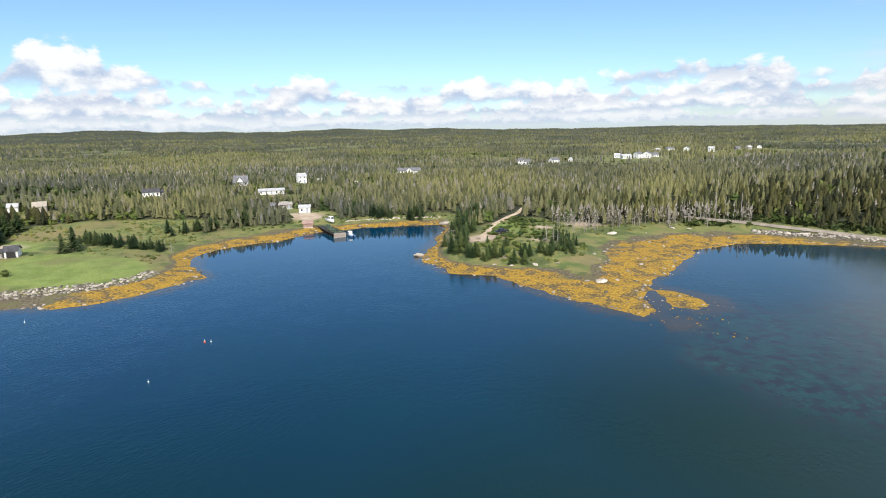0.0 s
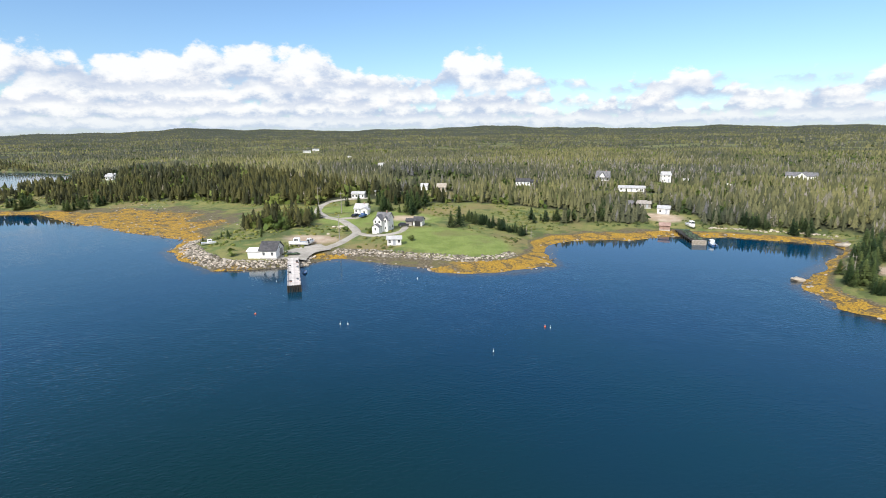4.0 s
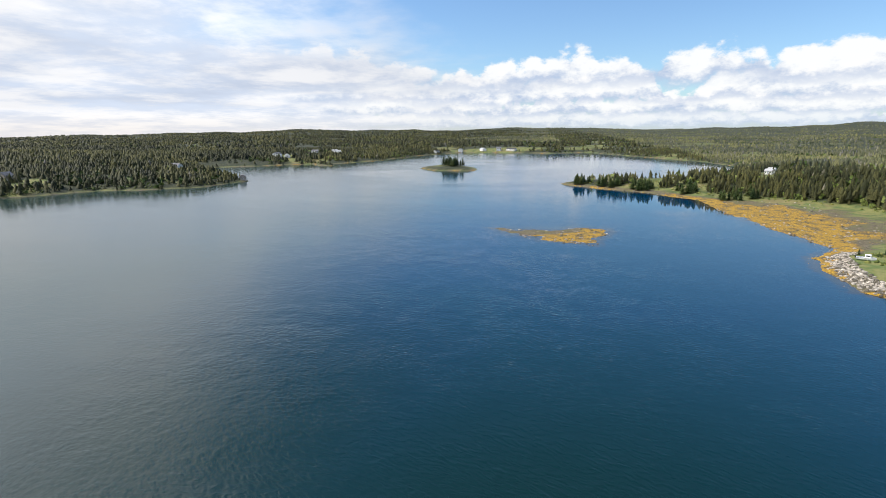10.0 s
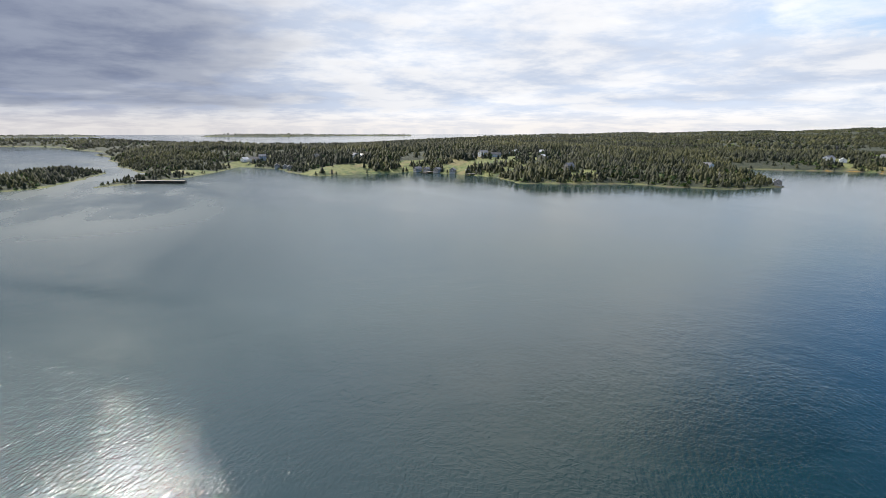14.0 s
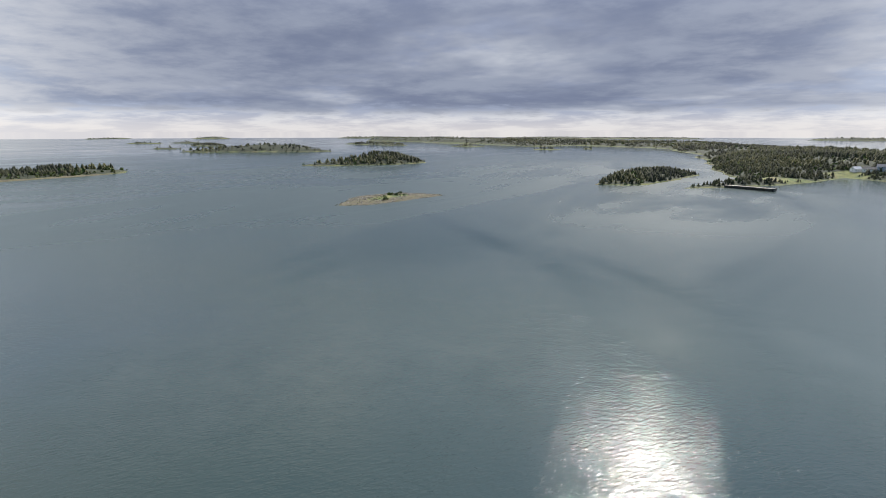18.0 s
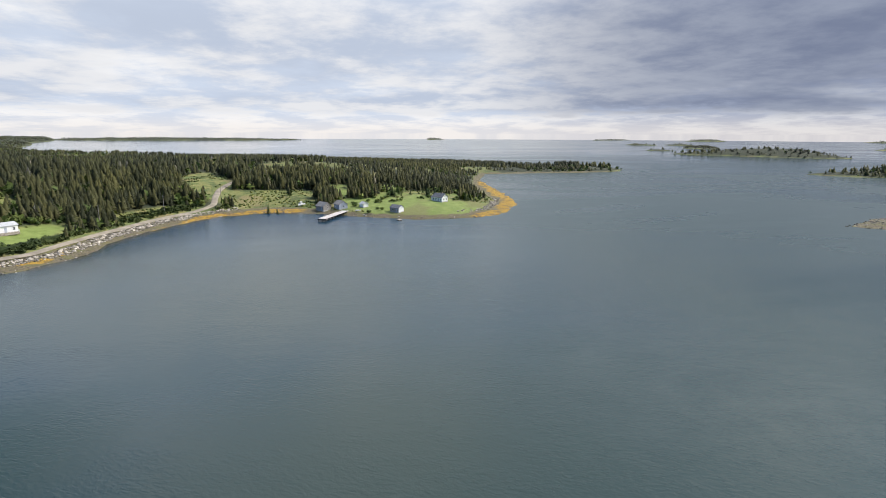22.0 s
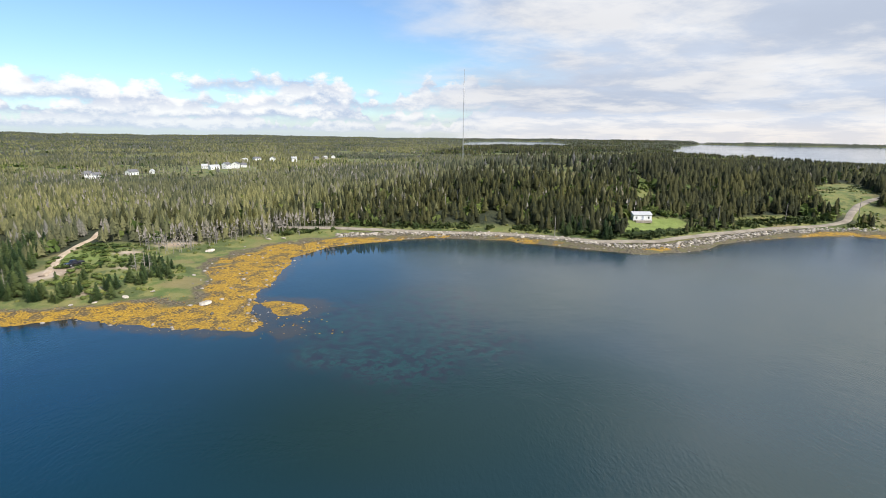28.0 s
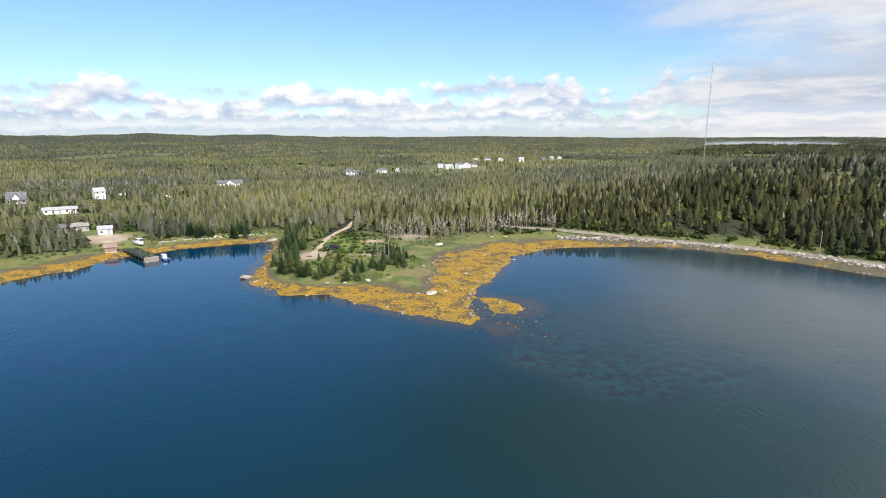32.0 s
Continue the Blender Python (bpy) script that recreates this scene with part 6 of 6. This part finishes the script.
grove(BUSHES, ((256, 121, 5, 8), (264, 113, 5, 7), (272, 106, 6, 6), (248, 128, 4, 5), (216, 114, 3, 3), (200, 130, 5, 5)), 2.0, 4.0, 1.15)
grove(BUSHES, ((212, -318, 4, 4), (203, -298, 3, 3), (216, -330, 3, 2)), 1.5, 2.6, 1.2)
grove(BUSHES, ((300, -26, 3, 2), (306, -31, 3, 2), (336, -84, 6, 5), (322, -20, 6, 6), (334, -40, 10, 12), (340, -62, 8, 8), (326, -32, 8, 6)), 1.0, 2.4, 1.4)
grove(DEAD, ((58, 207, 3, 3), (74, 213, 5, 4), (88, 214, 5, 5), (102, 214, 5, 5), (36, 176, 4, 3), (3, 183, 3, 4), (-98, 186, 2, 2), (-20, 249, 8, 3)), 4.0, 7.5, 1.2)
for model in (*SPRUCES, *BUSHES, *DEAD):
    for child in list(model.children):
        bpy.data.objects.remove(child)
    bpy.data.objects.remove(model)


def hedge(ax, ay, bx, by, tall):
    """A clipped hedge of leaf clumps along a line."""
    rng = random.Random(int(ax))
    length = math.hypot(bx - ax, by - ay)
    turn = math.atan2(by - ay, bx - ax)
    z = ground_at((ax + bx) / 2, (ay + by) / 2)
    top = thing("hedge", pose(ax, ay, z, 0, 0, math.degrees(turn)), "clipped dark green hedge beside the shore road", "hedge", "roadside hedges")
    count = int(length * 40)
    c = np.array([(rng.uniform(0, length), rng.uniform(-0.75, 0.75), rng.uniform(0, tall)) for _ in range(count)])
    v, f = leaf_crown(rng, 3)
    size = 1.6
    allv = (c[:, None] + (v[None] - (0, 0, 0.5)) * size).reshape(-1, 3)
    allf = (f[None] + (np.arange(count) * len(v))[:, None, None]).reshape(-1, 3)
    link_mesh("foliage", allv, allf, M_HEDGE, top)
    part("stems", box(0.2, length - 0.2, -0.45, 0.45, -0.3, tall * 0.8, bevel=0.2), M_HEDGE, top)


hedge(209, 113, 238, 105.5, 1.7)
hedge(242, 104, 254, 101, 1.9)


# ---- stones ----
def rock_mesh(rng, name="stone", detail=1):
    bm = bmesh.new()
    bmesh.ops.create_icosphere(bm, subdivisions=detail, radius=0.5)
    sx, sy, sz = rng.uniform(0.8, 1.3), rng.uniform(0.7, 1.0), rng.uniform(0.5, 0.8)
    for v in bm.verts:
        k = 1 + rng.uniform(-0.2, 0.2)
        v.co = Vector((v.co.x * sx * k, v.co.y * sy * k, v.co.z * sz * k))
    mesh = bpy.data.meshes.new(name)
    bm.to_mesh(mesh)
    bm.free()
    mesh.materials.append(M_STONE)
    return mesh


stone_rng = random.Random(23)
STONES = [rock_mesh(stone_rng, "stone", 2 if k < 3 else 1) for k in range(8)]


def on_line(line, s):
    """The place a share s along a line, and its left side."""
    lengths = [math.hypot(b[0] - a[0], b[1] - a[1]) for a, b in zip(line, line[1:])]
    d = s * sum(lengths)
    for (a, b), n in zip(zip(line, line[1:]), lengths):
        if d <= n:
            break
        d -= n
    t = min(1.0, d / n)
    return a[0] + (b[0] - a[0]) * t, a[1] + (b[1] - a[1]) * t, -(b[1] - a[1]) / n, (b[0] - a[0]) / n


def revetment(line, count, low, high, spread, label):
    top = thing("rock_revetment", pose(0, 0, 0), label, "rocks")
    for k in range(count):
        x, y, nx, ny = on_line(line, (k + stone_rng.random()) / count)
        o = stone_rng.gauss(0, spread)
        x, y = x + nx * o, y + ny * o
        size = stone_rng.uniform(low, high)
        ob = new("stone", STONES[k % 8])
        ob.parent = top
        ob.matrix_basis = pose(x, y, max(0.0, ground_at(x, y)) + size * 0.12, stone_rng.uniform(-20, 20), stone_rng.uniform(-20, 20), stone_rng.uniform(0, 360)) @ Matrix.Scale(size, 4)
    return top


BANK_EAST = [(330, 50), (318, 64), (287, 82), (250, 92), (216, 97), (198, 109), (191, 134), (181, 155), (163, 174), (142, 191), (118, 203)]
BANK_LAWN = [(-89, 158), (-91, 148), (-99, 142), (-112, 137.5), (-130, 131.5), (-143, 126)]
BANK_LANDING = [(-141, 112), (-143, 107), (-150, 98), (-160, 92.5), (-176, 94.5), (-195, 100.5), (-203, 110)]
BANK_COVE = [(-45, 240), (-38, 245), (-24, 247), (-10, 248), (-2, 247)]
BANK_POINT = [(292, -74), (305, -94), (330, -108), (360, -118)]
revetment(BANK_EAST, 290, 0.7, 1.8, 1.1, "pale granite boulders piled along the shore road")
revetment(BANK_LAWN, 150, 0.4, 1.05, 0.7, "pale boulders lining the foot of the lawn")
revetment([(-145, 117), (-141, 113), (-139, 109), (-139.5, 105.5)], 40, 0.6, 1.3, 0.7, "pale boulders beside the root of the wharf")
revetment(BANK_LANDING, 230, 0.5, 1.25, 1.2, "pale boulders banked up round the landing")
revetment(BANK_COVE, 60, 0.5, 1.3, 0.7, "pale stones along the head of the cove")
revetment(BANK_POINT, 40, 0.7, 1.6, 1.2, "pale boulders along the green point")
for bx, by, size in ((42, 140, 3.4), (38.5, 141, 1.6), (64, 202, 3.0), (27, 157, 2.0), (34, 158, 1.4), (-9, 178, 4.0), (0, 236, 4.2), (90, 209, 2.2), (96, 208, 1.8), (15, 159, 1.6), (20, 158, 1.2), (-168, 152, 3.0), (-170, 150, 2.2), (-166, 149, 2.0), (-162, 140, 1.6)):
    ob = tagged(new("boulder", STONES[int(size * 10) % 3]), "pale granite boulder stranded on the shore", "boulder", "stranded boulders")
    ob.matrix_world = pose(bx, by, ground_at(bx, by) + size * 0.1, 5, -6, bx * 17) @ Matrix.Diagonal((size, size * 0.8, size * 0.5, 1))


# ---- what nobody could count: weed, small stones, shrubs, bare stems ----
def small_growth():
    rng = np.random.default_rng(5)

    def cast(n, reach_low, reach_high):
        r = np.sqrt(rng.uniform(reach_low ** 2, reach_high ** 2, n))
        t = rng.uniform(0, 2 * math.pi, n)
        return r * np.sin(t), r * np.cos(t)

    # rockweed between the tidemarks
    def beside(line, n, reach):
        p = np.array(line, float)
        d = np.diff(p, axis=0)
        size = np.hypot(d[:, 0], d[:, 1])
        k = rng.choice(len(d), n, p=size / size.sum())
        t, o = rng.random(n)[:, None], rng.uniform(-reach, reach, n)[:, None]
        q = p[k] + d[k] * t + np.stack([-d[k, 1], d[k, 0]], 1) / size[k][:, None] * o
        return q[:, 0], q[:, 1]
    x, y = beside(COAST_EAST[8:] + COAST_POINT + COAST_COVE, 90000, 34)
    x2, y2 = rng.uniform(-252, -204, 5000), rng.uniform(-24, 38, 5000)
    x, y = np.append(x, x2), np.append(y, y2)
    sea, land, z = survey(x, y)
    share = sea / np.maximum(sea - land, 0.5)
    want = (land < 0) & (sea > -1.0 - 3.5 * rng.random(len(x)) ** 2) & (share < 0.74 + 0.2 * rng.random(len(x))) & (rng.random(len(x)) < 1 - 0.9 * ovals(x, y, STONY)) & (cloudy(x, y, 6, 91, 3) > np.where(x < -200, 0.53, 0.44))
    x, y, z = x[want], y[want], np.maximum(z[want], -0.02)
    size = rng.uniform(0.30, 0.85, len(x))
    tagged(scatter("rockweed", [bush_template(rng, 2, 6) for _ in range(6)], x, y, z - 0.1, size * 0.17, size, M_WEED, rng), "golden rockweed in clumps over the tidal flats", "seaweed", kind="stuff")
    # loose weed afloat over the shoal
    x, y = rng.normal(56, 6, 90), rng.normal(112, 6, 90)
    sea = signed(x, y, RINGS)
    want = (sea < 1) & (sea > -16) & (cloudy(x, y, 7, 93, 3) > 0.50)
    x, y = x[want], y[want]
    size = rng.uniform(0.3, 1.1, len(x)) ** 1.5
    tagged(scatter("rockweed", [bush_template(rng, 2, 6) for _ in range(4)], x, y, 0 * x - 0.12, size * 0.22, size, M_WEED, rng), "golden weed breaking the surface over the shoal", "seaweed", kind="stuff")
    # small stones
    spots = [beside(b, n, 3.2) for b, n in ((BANK_EAST, 2600), (BANK_LAWN, 800), (BANK_LANDING, 1300), (BANK_POINT, 500), (COAST_EAST[8:] + COAST_POINT + COAST_COVE, 900))]
    spots.append((rng.uniform(184, 240, 1400), rng.uniform(-352, -260, 1400)))
    spots.append((rng.uniform(-246, -206, 260), rng.uniform(-22, 36, 260)))
    spots.append((rng.uniform(-340, -210, 300), rng.uniform(105, 150, 300)))
    spots.append((rng.uniform(40, 112, 160), rng.uniform(120, 205, 160)))
    x, y = np.concatenate([q[0] for q in spots]), np.concatenate([q[1] for q in spots])
    sea, land, z = survey(x, y)
    want = (land < 1.2) & (sea > -0.5)
    x, y, z = x[want], y[want], z[want]
    size = rng.uniform(0.35, 1.1, len(x)) ** 1.4 + 0.25
    blocks = []
    for mesh in STONES[3:]:
        v = np.empty(len(mesh.vertices) * 3)
        mesh.vertices.foreach_get("co", v)
        blocks.append((v.reshape(-1, 3), np.array([tuple(p.vertices) for p in mesh.polygons])))
    tagged(scatter("shore_stones", blocks, x, y, z, size, size, M_STONE_MIX, rng), "loose pale and dark stones along the tideline", "stones", kind="stuff")
    # low shrubs over the rough meadows and along the roadsides
    x, y = cast(130000, 110, 480)
    sea, land, z = survey(x, y)
    rough = np.maximum(ovals(x, y, MEADOWS), land < 9) * (1 - ovals(x, y, LAWNS)) * (1 - ovals(x, y, BARE))
    for line, w in ((ROAD_SHORE, 3.6), (ROAD_WHARF, 3.4), (ROAD_YARD, 2.6), (TRAIL, 2.6)):
        rough = rough * (along(x, y, line) > w)
    want = (land > 1.5) & (rough > 0.5) & (cloudy(x, y, 13, 95, 3) > 0.46)
    x, y, z = x[want], y[want], z[want]
    size = rng.uniform(0.35, 1.5, len(x))
    tagged(scatter("low_shrubs", [bush_template(rng, 3, 6) for _ in range(5)], x, y, z - 0.15, size * 0.7, size * 1.3, M_SHRUB, rng), "low heath shrubs scattered over rough grass", "shrubs", kind="stuff")
    # dense dark shrubs between the shore road and the wood
    x, y = beside(ROAD_SHORE[:12], 5200, 11)
    sea, land, z = survey(x, y)
    gap = along(x, y, ROAD_SHORE)
    want = (land > 3.0) & (gap > 2.9) & (ovals(x, y, LAWNS) < 0.3) & (rng.random(len(x)) < np.clip((gap - 2) / 4, 0.35, 1)) & (cloudy(x, y, 11, 99, 3) > 0.36)
    x, y, z = x[want], y[want], z[want]
    size = rng.uniform(0.8, 2.2, len(x))
    tagged(scatter("roadside_shrubs", [leaf_template(rng, 12) for _ in range(5)], x, y, z - 0.2, size, size * 1.2, M_HEDGE, rng), "dense dark green shrubs along the shore road", "shrubs", kind="stuff")
    # pale bare stems standing through the northern wood
    x, y = cast(11000, 180, 640)
    m = (y > 120) & (x > -320) & (x < 420)
    x, y = x[m], y[m]
    sea, land, z = survey(x, y)
    want = (wood_density(x, y, land) > 0.5) & (cloudy(x, y, 60, 97, 3) > 0.5)
    want |= (land > 6) & (land < 16) & (x > 45) & (x < 115) & (y > 205)
    x, y, z = x[want], y[want], z[want]
    tall = rng.uniform(4.5, 9.0, len(x))
    ex, ey = beside([(125, 212), (103, 216), (76, 215), (60, 210), (44, 208)], 260, 9)
    es, el, ez = survey(ex, ey)
    m = el > 5
    x, y, z, tall = np.append(x, ex[m]), np.append(y, ey[m]), np.append(z, ez[m]), np.append(tall, rng.uniform(4.5, 8.0, int(m.sum())))
    stem = np.array([(0.014, 0, -0.05), (-0.007, 0.012, -0.05), (-0.007, -0.012, -0.05), (0.0, 0.0, 1.0), (0.11, 0.02, 0.72), (0, 0, 0.66), (-0.10, 0.05, 0.62), (0, 0, 0.55), (0, -0.12, 0.5), (0, 0, 0.43)])
    tagged(scatter("bare_stems", [(stem, np.array([(0, 1, 3), (1, 2, 3), (2, 0, 3), (3, 4, 5), (5, 6, 7), (7, 8, 9)]))], x, y, z, tall, tall, M_DEADWOOD, rng), "pale bare spruce stems standing in the wood", "dead trees", kind="stuff")


small_growth()
